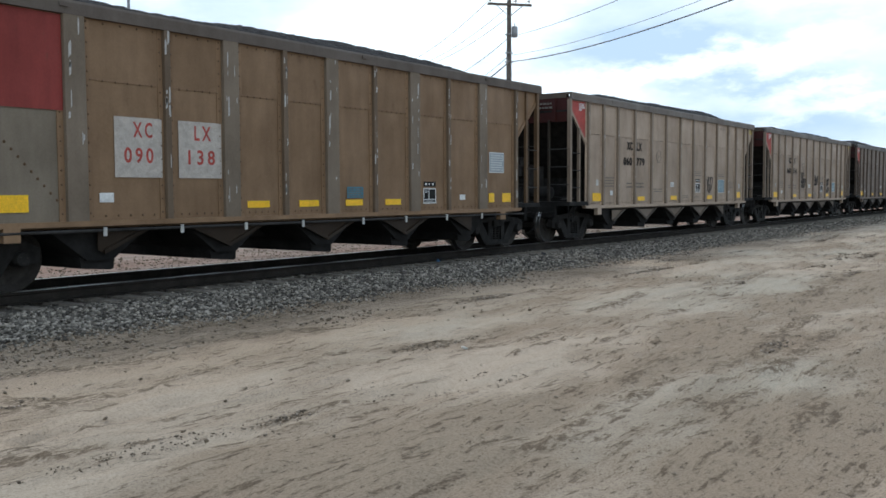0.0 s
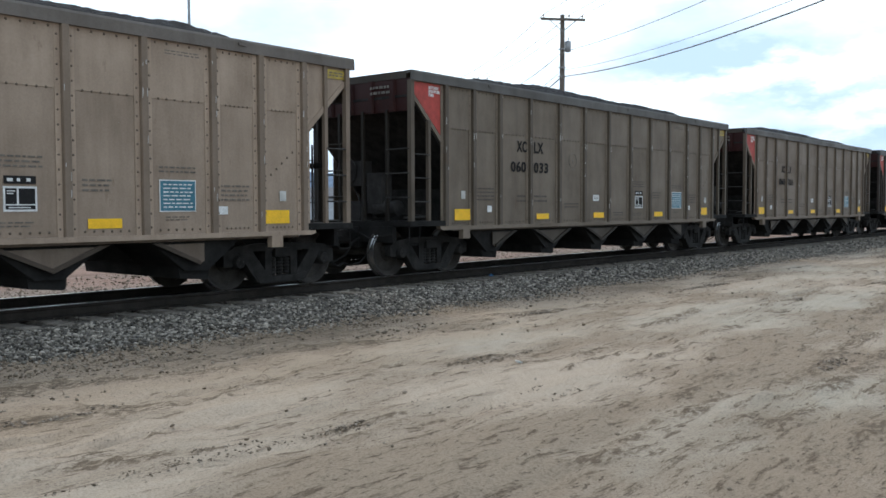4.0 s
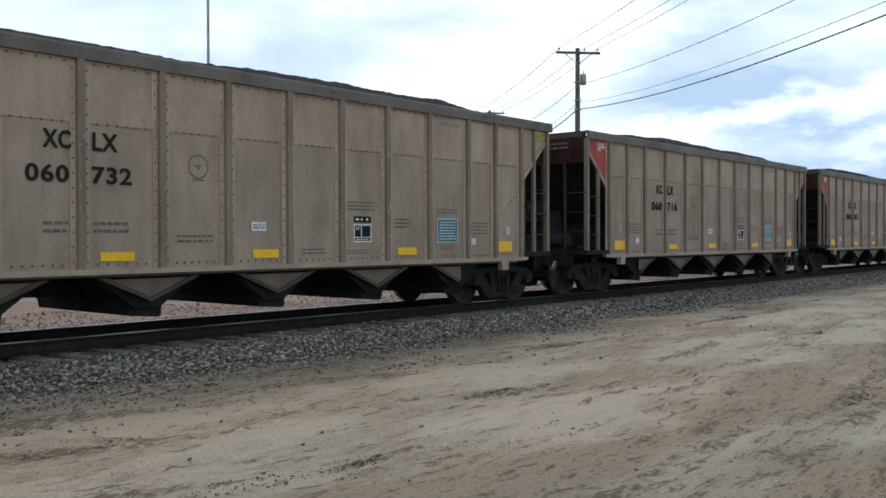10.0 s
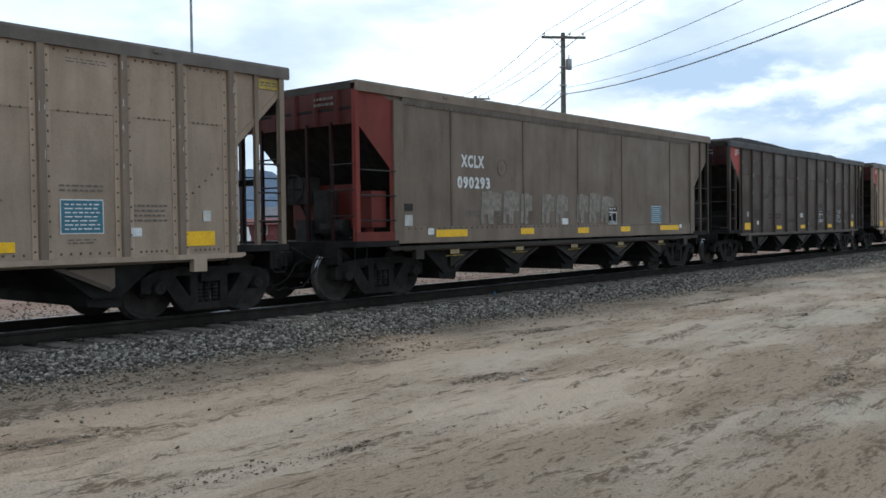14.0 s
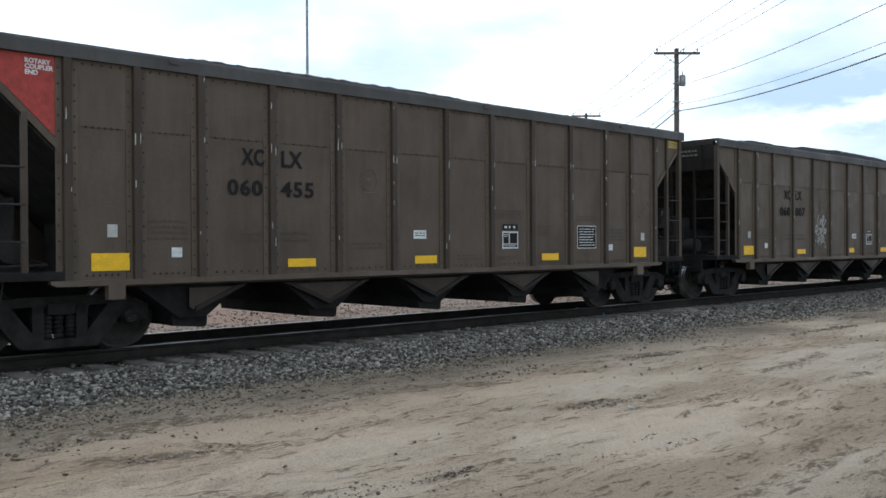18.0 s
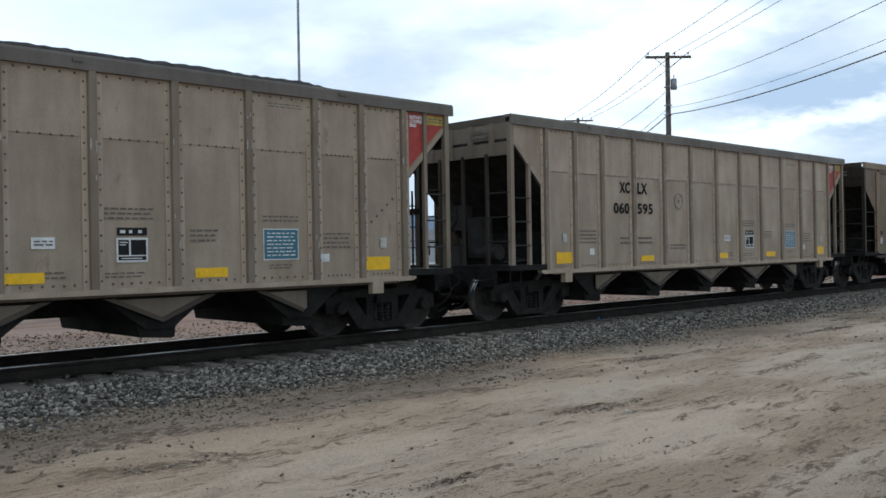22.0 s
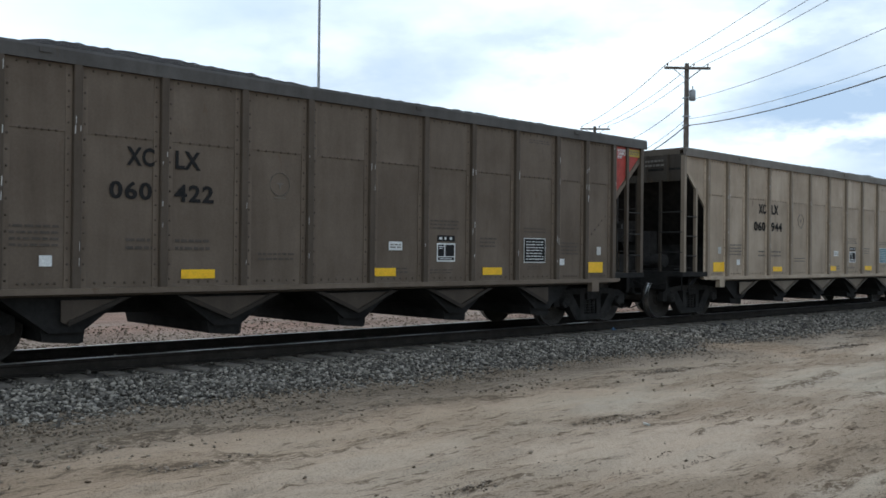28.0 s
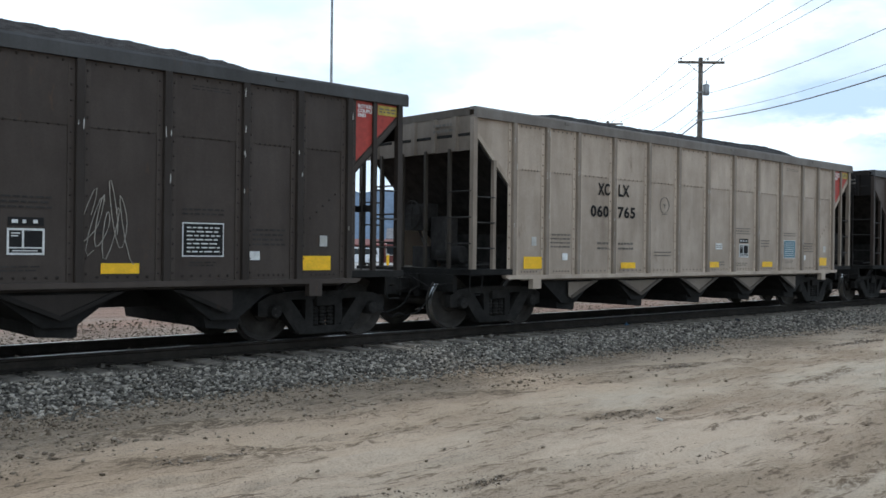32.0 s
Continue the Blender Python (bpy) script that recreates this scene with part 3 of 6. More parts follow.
def smooth_panel_mesh(x0, x1, z0, z1, y):
    g = Geo()
    g.box(x0, x1, y, y + 0.012, z0, z1)
    mx, mz = (x0 + x1) / 2, (z0 + z1) / 2
    v = [(x0 + .04, y - .001, z0 + .03), (x1 - .04, y - .001, z0 + .03), (x1 - .04, y - .001, z1 - .03), (x0 + .04, y - .001, z1 - .03), (mx, y - 0.010, mz)]
    g.add(v, [(0, 1, 4), (1, 2, 4), (2, 3, 4), (3, 0, 4)])
    return g.mesh("side_sheet", MAT["paint"])


def rivets(points, y, r=0.017):
    g = Geo()
    for x, z in points:
        v = [(x + r * math.cos(a), y, z + r * math.sin(a)) for a in (k * math.pi / 3 for k in range(6))] + [(x, y - 0.011, z)]
        g.add(v, [(k, (k + 1) % 6, 6) for k in range(6)])
    return g


def rib_mesh(x, w=.058):
    g = Geo()
    g.ext([(x - w, NEAR), (x - w + .008, -1.60), (x - w + .018, -1.607), (x + w - .018, -1.607), (x + w - .008, -1.60), (x + w, NEAR)], "z", SILL, TOP - 0.18)
    return g.mesh("rib", MAT["paint"])


def all_rivets(style):
    """Rows of rivet heads along the ribs, the seam, the foot of the side and the hidden slope of the last bay."""
    ribs = RIBS if style == "ribbed" else sorted(BROAD + NARROW)
    bays = list(zip(ribs[:-1], ribs[1:]))
    half = lambda x: .205 if x in BROAD else .098
    g = rivets([(x + d * half(x), SILL + 0.1 + 0.19 * k) for x in ribs for k in range(14) for d in (-1, 1)], NEAR - .014)
    h = rivets([(x, z) for a, b in bays for x in np.linspace(a + .24, b - .24, 6) for z in (2.84, SILL + .06)], NEAR - .010, .02)
    g.add(h.v, h.f)
    h = rivets([(x, TOP - .23) for a, b in bays for x in np.linspace(a + .2, b - .2, 5)], NEAR - .014, .02)
    g.add(h.v, h.f)
    slope = [(5.52 + .11 * k, 1.74 + .092 * k) for k in range(6)] if style == "ribbed" else [(-5.80 + .085 * k, 2.06 - .092 * k) for k in range(10)]
    h = rivets(slope, NEAR - .010, .022)
    g.add(h.v, h.f)
    return g.mesh("rivets", MAT["paint"])


def chips_mesh(seed, style):
    """Scuffs along the edges of the ribs, where bare metal shows."""
    r = random.Random(seed)
    g = Geo()
    ribs = RIBS if style == "ribbed" else sorted(BROAD + NARROW)

    def chip(x, z, w, h):
        g.ext([(x - w, z - h), (x + w * .6, z - h * .8), (x + w, z + h * .5), (x + w * .2, z + h), (x - w * .8, z + h * .7)], "y", -1.6085, -1.604)
    for x in ribs:
        e = .035 if style == "ribbed" else .10 if x in BROAD else .03
        if r.random() < .75:
            z = 2.80 + r.uniform(-.1, .1)
            for q in (-e, e):
                if r.random() < .75:
                    chip(x + q, z + r.uniform(-.03, .03), r.uniform(.005, .009), r.uniform(.03, .08))
        for _ in range(r.choice((1, 2, 3, 4)) if style == "ribbed" else 9):
            chip(x + r.choice((-e, e)) * r.uniform(.6, 1), r.uniform(1.2, 3.6), r.uniform(.004, .008 if style == "ribbed" else .02), r.uniform(.02, .07 if style == "ribbed" else .13))
    return g.mesh("bare_metal", MAT["bare"])


def chord_mesh(side):
    g = Geo()
    y0, y1 = (-SIDE, -SIDE + 0.16) if side < 0 else (SIDE - 0.16, SIDE)
    o = y0 if side < 0 else y1
    i = y1 if side < 0 else y0
    g.ext([(o, TOP - .19), (o, TOP - .035), (o - .02 * -side * -1, TOP), (i, TOP), (i, TOP - .05), (o - side * .06, TOP - .05), (o - side * .06, TOP - .19)], "x", -END + .04, END + .10)
    for x in (-4.9, 1.0, 5.05):
        g.box(x - .07, x + .07, *sorted((o, o + side * .02)), TOP - .10, TOP - .05)
    return g.mesh("top_chord", MAT["paint"])


def end_chord_mesh(e):
    g = Geo()
    x = END + .10 if e > 0 else .04 - END
    g.box(min(x, x - e * .14), max(x, x - e * .14), -SIDE + .16, SIDE - .16, TOP - .14, TOP - .004)
    return g.mesh("end_chord", MAT["paint"])


def sill_mesh(side):
    a, b = sorted((side * 1.50, side * 1.612))
    g = Geo().ext([(-6.42, .878), (-5.80, .878), (-5.80, .70), (-5.58, .70), (-5.58, .878), (5.58, .878), (5.58, .70), (5.80, .70), (5.80, .878), (6.42, .878), (6.50, .91), (6.50, SILL), (-6.50, SILL), (-6.50, .91)], "y", a, b)
    return g.mesh("side_sill", MAT["paint"])


def far_side_mesh():
    """The side turned away from the road: one ribbed sheet."""
    g = Geo()
    out = [(-6.3, 1.52), (-6.3, 1.535)]
    for x in RIBS[1:-1]:
        out += [(x - .085, 1.535), (x - .052, 1.60), (x + .052, 1.60), (x + .085, 1.535)]
    g.ext(out + [(6.3, 1.535), (6.3, 1.52)], "z", SILL, TOP - .18)
    return g.mesh("far_side", MAT["paint"])


def far_gusset_mesh(e):
    g = Geo().ext([(e * 6.3, 2.46), (e * 7.28, 3.42), (e * 7.28, TOP - .18), (e * 6.3, TOP - .18)], "y", 1.52, 1.535)
    return g.mesh("end_gusset", MAT["paint"])


def gusset_mesh(e):
    """The sheet of the end bay, cut off along the slope of the end floor."""
    g = Geo()
    g.ext([(e * 6.30, 2.46), (e * 7.28, 3.42), (e * 7.28, TOP - .18), (e * 6.30, TOP - .18)], "y", NEAR, NEAR + .012)
    return g.mesh("end_gusset", MAT["paint"])


def gusset_edge_mesh(e):
    g = Geo()
    g.ext([(e * 6.30, 2.44), (e * 7.30, 3.42), (e * 7.30, 3.52), (e * 6.30, 2.56)], "y", NEAR - .02, NEAR)
    return g.mesh("gusset_edge", MAT["paint"])


def red_mesh(e, style):
    g = Geo()
    if style == "smooth":
        g.ext([(e * 6.26, 1.07), (e * 6.36, 1.07), (e * 6.36, 1.98), (e * 7.28, 3.05), (e * 7.28, TOP - .22), (e * 6.26, TOP - .22)], "y", NEAR - .006, NEAR - .001)
    else:
        g.ext([(e * 6.40, 2.68), (e * 7.25, 3.50), (e * 7.25, TOP - .20), (e * 6.40, TOP - .20)], "y", NEAR - .006, NEAR - .001)
    return g.mesh("red_field", MAT["red"])


def slope_mesh(e):
    """Sloping end floor of the hopper and the upright sheet above it."""
    g = Geo()
    g.ext([(e * 7.28, 3.40), (e * 7.28, 3.36), (e * 4.95, 1.05), (e * 4.95, 1.10)], "y", -1.52, 1.52)
    g.ext([(e * 4.95, 1.08), (e * 5.6, 1.72), (e * 5.6, 0.98), (e * 4.95, 0.9)], "y", -1.1, 1.1)
    return g.mesh("slope_sheet", MAT["iron"])


def end_sheet_mesh(e):
    """Upright end sheet, pressed into shallow ribs."""
    out = [(e * 7.255, -1.53), (e * 7.27, -1.53)]
    for y in (-1.1, -.55, 0, .55, 1.1):
        out += [(e * 7.27, y - .07), (e * 7.32, y - .045), (e * 7.32, y + .045), (e * 7.27, y + .07)]
    return Geo().ext(out + [(e * 7.27, 1.53), (e * 7.255, 1.53)], "z", 3.10, TOP - .14).mesh("end_sheet", MAT["paint"])


def post_mesh(x, y, z0, z1, w=.055):
    g = Geo()
    g.ext([(x - w, y - w), (x + w, y - w), (x + w, y - w + .02), (x - w + .02, y - w + .02), (x - w + .02, y + w), (x - w, y + w)], "z", z0, z1)
    return g.mesh("post", MAT["paint"])


def end_box_mesh(e):
    g = Geo()
    g.box(*sorted((e * 6.42, e * 6.80)), -1.45, -.95, 1.30, 1.95)
    g.box(*sorted((e * 6.36, e * 7.32)), -1.60, -1.56, 1.06, 1.22)
    g.box(*sorted((e * 6.5, e * 6.56)), -.9, .9, 1.3, 2.1)
    g.tube([(e * 6.62, -1.2, 1.06), (e * 6.62, -1.2, 1.32)], .09, 10)
    return g.mesh("end_box", MAT["paint"])


def rung_mesh(a, b):
    return Geo().tube([a, b], 0.014, 6).mesh("rung", MAT["soot"])


def platform_mesh(e):
    g = Geo()
    a, b = sorted((e * 6.25, e * 7.36))
    g.box(a, b, -1.60, 1.60, .96, 1.06)
    a, b = sorted((e * 7.30, e * 7.40))
    g.box(a, b, -1.2, 1.2, .66, .96)
    return g.mesh("platform", MAT["pit"])


def step_mesh(e):
    g = Geo()
    g.tube([(e * 7.02, -1.55, .97), (e * 7.06, -1.56, .66), (e * 7.10, -1.56, .62), (e * 7.30, -1.56, .62), (e * 7.33, -1.56, .66), (e * 7.33, -1.55, .97)], .011, 6)
    return g.mesh("stirrup_step", MAT["pit"])


def centre_sill_mesh():
    g = Geo()
    g.ext([(-.33, .95), (-.33, .55), (-.22, .55), (-.22, .62), (.22, .62), (.22, .55), (.33, .55), (.33, .95)], "x", -7.45, 7.45)
    return g.mesh("centre_sill", MAT["pit"])


def coupler_mesh(e):
    g = Geo()
    g.box(*sorted((e * 7.4, e * 7.86)), -.10, .10, .68, .88)
    g.ext([(e * 7.80, -.16), (e * 8.10, -.17), (e * 8.13, -.02), (e * 7.97, .0), (e * 8.0, .16), (e * 7.80, .18)], "z", .60, .96)
    g.tube([(e * 7.45, -1.25, .82), (e * 7.52, -.7, .74), (e * 7.6, -.2, .96)], .013, 6)
    return g.mesh("coupler", MAT["iron"])


def hose_mesh(e):
    g = Geo()
    g.tube([(e * 7.42, -.36, .74), (e * 7.62, -.36, .66), (e * 7.78, -.33, .42), (e * 7.92, -.2, .30), (e * 8.08, -.1, .27)], .019, 8)
    g.tube([(e * 7.42, -.80, .80), (e * 7.55, -.78, .55), (e * 7.75, -.70, .30), (e * 7.95, -.62, .24), (e * 8.1, -.6, .30)], .013, 8)
    return g.mesh("brake_hose", MAT["rubber"], smooth=True)


def pocket_mesh():
    """One transverse hopper under the floor, dark and open towards the track."""
    g = Geo()
    g.ext([(-1.02, 1.02), (-.20, .40), (.20, .40), (1.02, 1.02)], "y", -1.40, 1.40)
    return g.mesh("hopper", MAT["pit"])


def gate_mesh():
    g = Geo()
    g.ext([(-.30, .58), (-.24, .29), (.20, .25), (.25, .27), (.28, .58)], "y", -1.32, 1.30)
    return g.mesh("gate", MAT["pit"])


def pipe_mesh():
    g = Geo().tube([(-6.0, -1.50, .87), (-2.2, -1.50, .86), (-2.0, -1.50, .86), (6.2, -1.50, .86)], .022, 8)
    return g.mesh("brake_pipe", MAT["paint"], smooth=True)


def vee_mesh(side):
    """Side plate of a hopper: a V below the sill; the end hoppers show its inner half alone."""
    a, b = -.69 if side <= 0 else -.08, .69 if side >= 0 else .08
    bottom = lambda x: .51 + abs(x) * .42
    g = Geo().ext([(a, bottom(a)), (a, .80), (b, .80), (b, bottom(b)), (.02, .51), (-.02, .51)] if side else [(-.69, .80), (-.02, .51), (.02, .51), (.69, .80)], "y", -1.47, -1.455)
    return g.mesh("hopper_side", MAT["paint"])


def vee_edge_mesh(side):
    g = Geo()
    for s in (-1, 1):
        if s * side >= 0:
            g.ext([(s * .79, .82), (s * .64, .82), (0, .545), (0, .485)], "y", -1.50, -1.47)
    return g.mesh("edge_angle", MAT["paint"])


def side_frame_mesh():
    """Cast side frame of a three-piece truck."""
    g = Geo()
    # the frame's members round its windows
    g.ext([(-1.16, .60), (-1.16, .40), (-1.02, .38), (-.88, .47), (-.70, .46), (-.78, .62), (.78, .62), (.70, .46), (.88, .47), (1.02, .38),
           (1.16, .40), (1.16, .60), (.95, .70), (.45, .74), (-.45, .74), (-.95, .70)], "y", -.07, .07)
    for s in (-1, 1):
        g.ext([(s * .88, .62), (s * .60, .62), (s * .30, .24), (s * .34, .13), (s * .50, .12), (s * .62, .26)], "y", -.08, .08)
        g.ext([(s * .34, .62), (s * .20, .62), (s * .20, .20), (s * .34, .20)], "y", -.07, .07)
        g.lathe([(0, -.16), (.09, -.15), (.11, -.10), (.11, .08)], (s * .89, 0, .457), 14, "y")
    g.ext([(-.56, .25), (-.46, .10), (.46, .10), (.56, .25), (.30, .21), (-.30, .21)], "y", -.09, .09)
    g.box(-.17, .17, -.12, .10, .52, .66)
    return g.mesh("side_frame", MAT["iron"])


def spring_mesh():
    prof = [(0, .21)]
    for k in range(5):
        prof += [(.05, .22 + .055 * k), (.068, .245 + .055 * k)]
    return Geo().lathe(prof + [(.05, .50), (0, .50)], (0, 0, 0), 10, "z").mesh("spring", MAT["iron"])


def wheel_mesh():
    """Wheelset: two dished wheels with flanges, the axle and its bearing caps."""
    g = Geo()
    for s in (-1, 1):
        prof = [(.06, .76), (.12, .80), (.16, .78), (.17, .725), (.36, .70), (.39, .74), (.445, .80), (.457, .795), (.457, .70), (.485, .672), (.485, .66),
                (.38, .655), (.36, .675), (.16, .69), (.11, .66), (.07, .66)]
        g.lathe([(r, s * (h + .03)) for r, h in prof], (0, 0, 0), 28, "y", [0] * 7 + [1] + [0] * 8)
        g.lathe([(0, s * 1.16), (.075, s * 1.155), (.09, s * 1.12), (.09, s * .94), (.07, s * .90), (.07, s * .78)], (0, 0, 0), 12, "y")
        for a in range(3):
            t = a * 2 * math.pi / 3
            g.lathe([(0, s * 1.185), (.016, s * 1.185), (.016, s * 1.15)], (.045 * math.cos(t), 0, .045 * math.sin(t)), 6, "y")
    g.tube([(0, -.7, 0), (0, .7, 0)], .075, 10)
    return g.mesh("wheelset", MAT["wheel"], MAT["tread"], smooth=True)


def bolster_mesh():
    g = Geo()
    g.ext([(-1.0, .48), (-.3, .36), (.3, .36), (1.0, .48), (1.0, .62), (.3, .68), (-.3, .68), (-1.0, .62)], "x", -.19, .19)
    for x in (-.52, .52):
        g.box(x - .05, x + .05, -.95, .95, .30, .44)
    return g.mesh("bolster", MAT["iron"])


def handwheel_mesh():
    g = Geo()
    ring = [(-6.86, .55 + .26 * math.cos(a), 2.05 + .26 * math.sin(a)) for a in (k * math.pi / 10 for k in range(21))]
    g.tube(ring, .016, 6, False)
    for k in range(4):
        a = k * math.pi / 2
        g.tube([(-6.86, .55, 2.05), (-6.86, .55 + .26 * math.cos(a), 2.05 + .26 * math.sin(a))], .012, 5)
    g.box(-6.84, -6.55, .15, .80, 1.75, 2.25)
    g.box(-6.80, -6.50, -.35, .05, 1.2, 2.0)
    return g.mesh("hand_brake", MAT["soot"])


def reservoir_mesh():
    g = Geo()
    g.lathe([(0, -.75), (.14, -.73), (.19, -.62), (.19, .62), (.14, .73), (0, .75)], (6.72, 0.3, 1.42), 16, "y")
    g.box(6.55, 6.9, -.2, .1, 1.06, 1.3)
    g.box(6.50, 6.78, .35, .95, 1.75, 2.25)
    g.box(6.95, 7.02, -1.3, 1.3, 1.98, 2.08)
    g.lathe([(0, -.06), (.17, -.05), (.2, 0), (.17, .05), (0, .06)], (6.98, .75, 1.62), 14, "x")
    for y in (-1.1, -.55, .1, .65):
        g.tube([(6.9, y, 1.06), (6.9, y, 2.6 + .2 * y)], .02, 6)
    g.tube([(6.75, -.9, 1.06), (6.75, -.9, 1.6), (6.6, -.5, 1.7)], .03, 6)
    return g.mesh("air_reservoir", MAT["soot"], smooth=True)


def brake_gear_mesh():
    """Brake cylinder and valves on the platform of the front end."""
    g = Geo()
    g.lathe([(0, -.35), (.15, -.33), (.17, -.2), (.17, .25), (.10, .3), (.05, .5), (0, .5)], (-6.65, -.35, 1.30), 14, "y")
    g.box(-6.95, -6.6, .1, .4, 1.06, 1.45)
    g.tube([(-6.7, .3, 1.4), (-6.7, .6, 1.9), (-6.5, .8, 2.2)], .022, 6)
    g.tube([(-7.1, -1.2, 1.12), (-6.4, -1.2, 1.14), (-6.3, -.3, 1.2)], .018, 6)
    return g.mesh("brake_cylinder", MAT["soot"], smooth=True)


def coal_mesh(seed, low=0.0, heap=1.0):
    """A heaped load with long soft crests, lower towards both ends."""
    rnd = np.random.RandomState(seed)
    nx, ny = 150, 22
    xs, ys = np.linspace(-7.15, 7.15, nx), np.linspace(-1.43, 1.43, ny)
    X, Y = np.meshgrid(xs, ys, indexing="ij")
    f = np.clip((7.2 - np.abs(X)) / 2.6, 0, 1) ** .9
    long = sum(a * np.sin(X * w + rnd.uniform(0, 6.3)) for w, a in ((.45, .10), (.8, .06), (1.5, .03), (2.6, .015)))
    fall = np.minimum(.52 * (1.43 - np.abs(Y)) + .12, .36 + .8 * long)
    Z = TOP - .12 + f * fall * (1 - low) * heap - .05 * low + rnd.normal(0, .007, X.shape)
    Z[:, 0] = np.minimum(Z[:, 0], TOP - .03)
    Z[:, -1] = np.minimum(Z[:, -1], TOP - .03)
    v = np.stack([X, Y, Z], -1).reshape(-1, 3).tolist()
    q = lambda i, j: i * ny + j
    fc = [(q(i, j), q(i + 1, j), q(i + 1, j + 1), q(i, j + 1)) for i in range(nx - 1) for j in range(ny - 1)]
    return Geo().add(v, fc).mesh("coal_load", MAT["coal"], smooth=True)


def plate_mesh(w, h, mat, t=.003):
    return cached(("plate", round(w, 3), round(h, 3), mat), lambda: Geo().box(-w / 2, w / 2, -t, 0, -h / 2, h / 2).mesh("plate", MAT[mat]))


def bars_mesh(rows, w, h, mat, seed=0, thick=.24):
    """Small unreadable lettering: rows of plain bars."""
    def build():
        r = random.Random(seed)
        g = Geo()
        for k in range(rows):
            z = h / 2 - (k + .5) * h / rows
            x = -w / 2
            while x < w / 2 - .03:
                l = min(r.uniform(.04, .12), w / 2 - x)
                g.box(x, x + l, -.002, 0, z - h / rows * thick, z + h / rows * thick)
                x += l + .025
        return g.mesh("small_lettering", MAT[mat])
    return cached(("bars", rows, w, h, mat, seed), build)


def consolidated_mesh():
    """Black plate above a white-framed stencil box."""
    g = Geo()
    g.box(-.20, .20, -.003, 0, .17, .27, 0)
    for k, l in enumerate((.07, .04, .05)):
        g.box(-.16 + .12 * k, -.16 + .12 * k + l, -.005, -.003, .20, .24, 1)
    g.box(-.21, .21, -.003, 0, -.17, .14, 1)
    g.box(-.185, .185, -.005, -.003, -.145, .115, 0)
    g.box(-.045, -.022, -.007, -.005, -.085, .115, 1)
    g.box(-.185, .185, -.007, -.005, -.095, -.080, 1)
    g.box(-.165, -.065, -.007, -.005, .075, .090, 1)
    g.box(-.165, -.085, -.007, -.005, .045, .058, 1)
    g.box(-.15, .13, -.007, -.005, -.128, -.115, 1)
    return g.mesh("stencil_box", MAT["black"], MAT["white"])


def add_label(car, mat, x, z):
    """Framed plate with rows of small lettering."""
    lab = decal(car, "maintenance_label", plate_mesh(.60, .45, "white"), x, z, NEAR - .012)
    part("panel", plate_mesh(.57, .42, mat), lab, "", (0, -.004, 0))
    part("small_lettering", bars_mesh(7, .48, .37, "white", 4, .16), lab, "", (0, -.008, 0))


def scuff_mesh():
    """A cluster of pale scrapes."""
    r = random.Random(77)
    g = Geo()
    for _ in range(70):
        t = r.gauss(0, .11)
        x, z, w, h = t * .9 + r.gauss(0, .05), t * 1.3 + r.gauss(0, .10), r.uniform(.005, .018), r.uniform(.012, .045)
        g.ext([(x - w, z - h), (x + w * .4, z - h * .7), (x + w, z + h * .4), (x, z + h)], "y", -.002, 0)
    return g.mesh("scuff", MAT["spray_dull"])


def emblem_mesh():
    g = Geo()
    ring = [(.165 * math.cos(a), -.002, .165 * math.sin(a)) for a in (k * math.pi / 12 for k in range(25))]
    g.tube(ring, .006, 4, False)
    g.box(-.05, .05, -.003, 0, .0, .02)
    g.box(-.012, .012, -.003, 0, -.06, .0)
    g.box(-.10, .10, -.003, 0, -.20, -.185)
    return g.mesh("round_emblem", MAT["faded"])


# quick hand-drawn capitals, each in one stroke within a unit box
HANDSTYLE = dict(
    Y=((0, 1), (.42, .5), (.9, 1), (.5, .5), (.3, -.05)), O=((.5, 1), (.1, .8), (.05, .3), (.4, 0), (.8, .25), (.8, .75), (.45, 1.02)), U=((0, 1), (.05, .25), (.4, 0), (.78, .25), (.88, 1.05)),
    B=((0, 0), (.05, 1), (.6, .97), (.7, .74), (.12, .54), (.75, .42), (.78, .12), (-.05, -.02)), E=((.85, 1), (.05, .93), (.06, .52), (.66, .56), (.04, .48), (0, .02), (.85, .06)),
    N=((0, 0), (.1, 1), (.7, .02), (.88, 1.08)), C=((.8, .88), (.4, 1), (.05, .6), (.1, .15), (.45, 0), (.88, .16)), H=((.05, 1), (0, 0), (.06, .5), (.75, .55), (.86, 1.05), (.78, -.05)),
    D=((0, 0), (.05, 1), (.6, .85), (.82, .45), (.55, .08), (-.05, .02)), S=((.85, .92), (.3, 1), (.05, .74), (.7, .4), (.68, .1), (-.1, .05)), L=((.15, 1), (0, .06), (.75, 0)),
    G=((.8, .88), (.3, 1), (0, .5), (.3, 0), (.8, .1), (.82, .46), (.42, .44)))


def hand_line(pts, steps=4):
    """A rounded line through the turning points of a letter."""
    q = [pts[0], *pts, pts[-1]]
    out = []
    for a, b, c, d in zip(q, q[1:], q[2:], q[3:]):
        for i in range(steps):
            t = i / steps
            out.append(tuple(.5 * (2 * b[k] + (c[k] - a[k]) * t + (2 * a[k] - 5 * b[k] + 4 * c[k] - d[k]) * t * t + (3 * b[k] - a[k] - 3 * c[k] + d[k]) * t ** 3) for k in (0, 1)))
    return out + [pts[-1]]


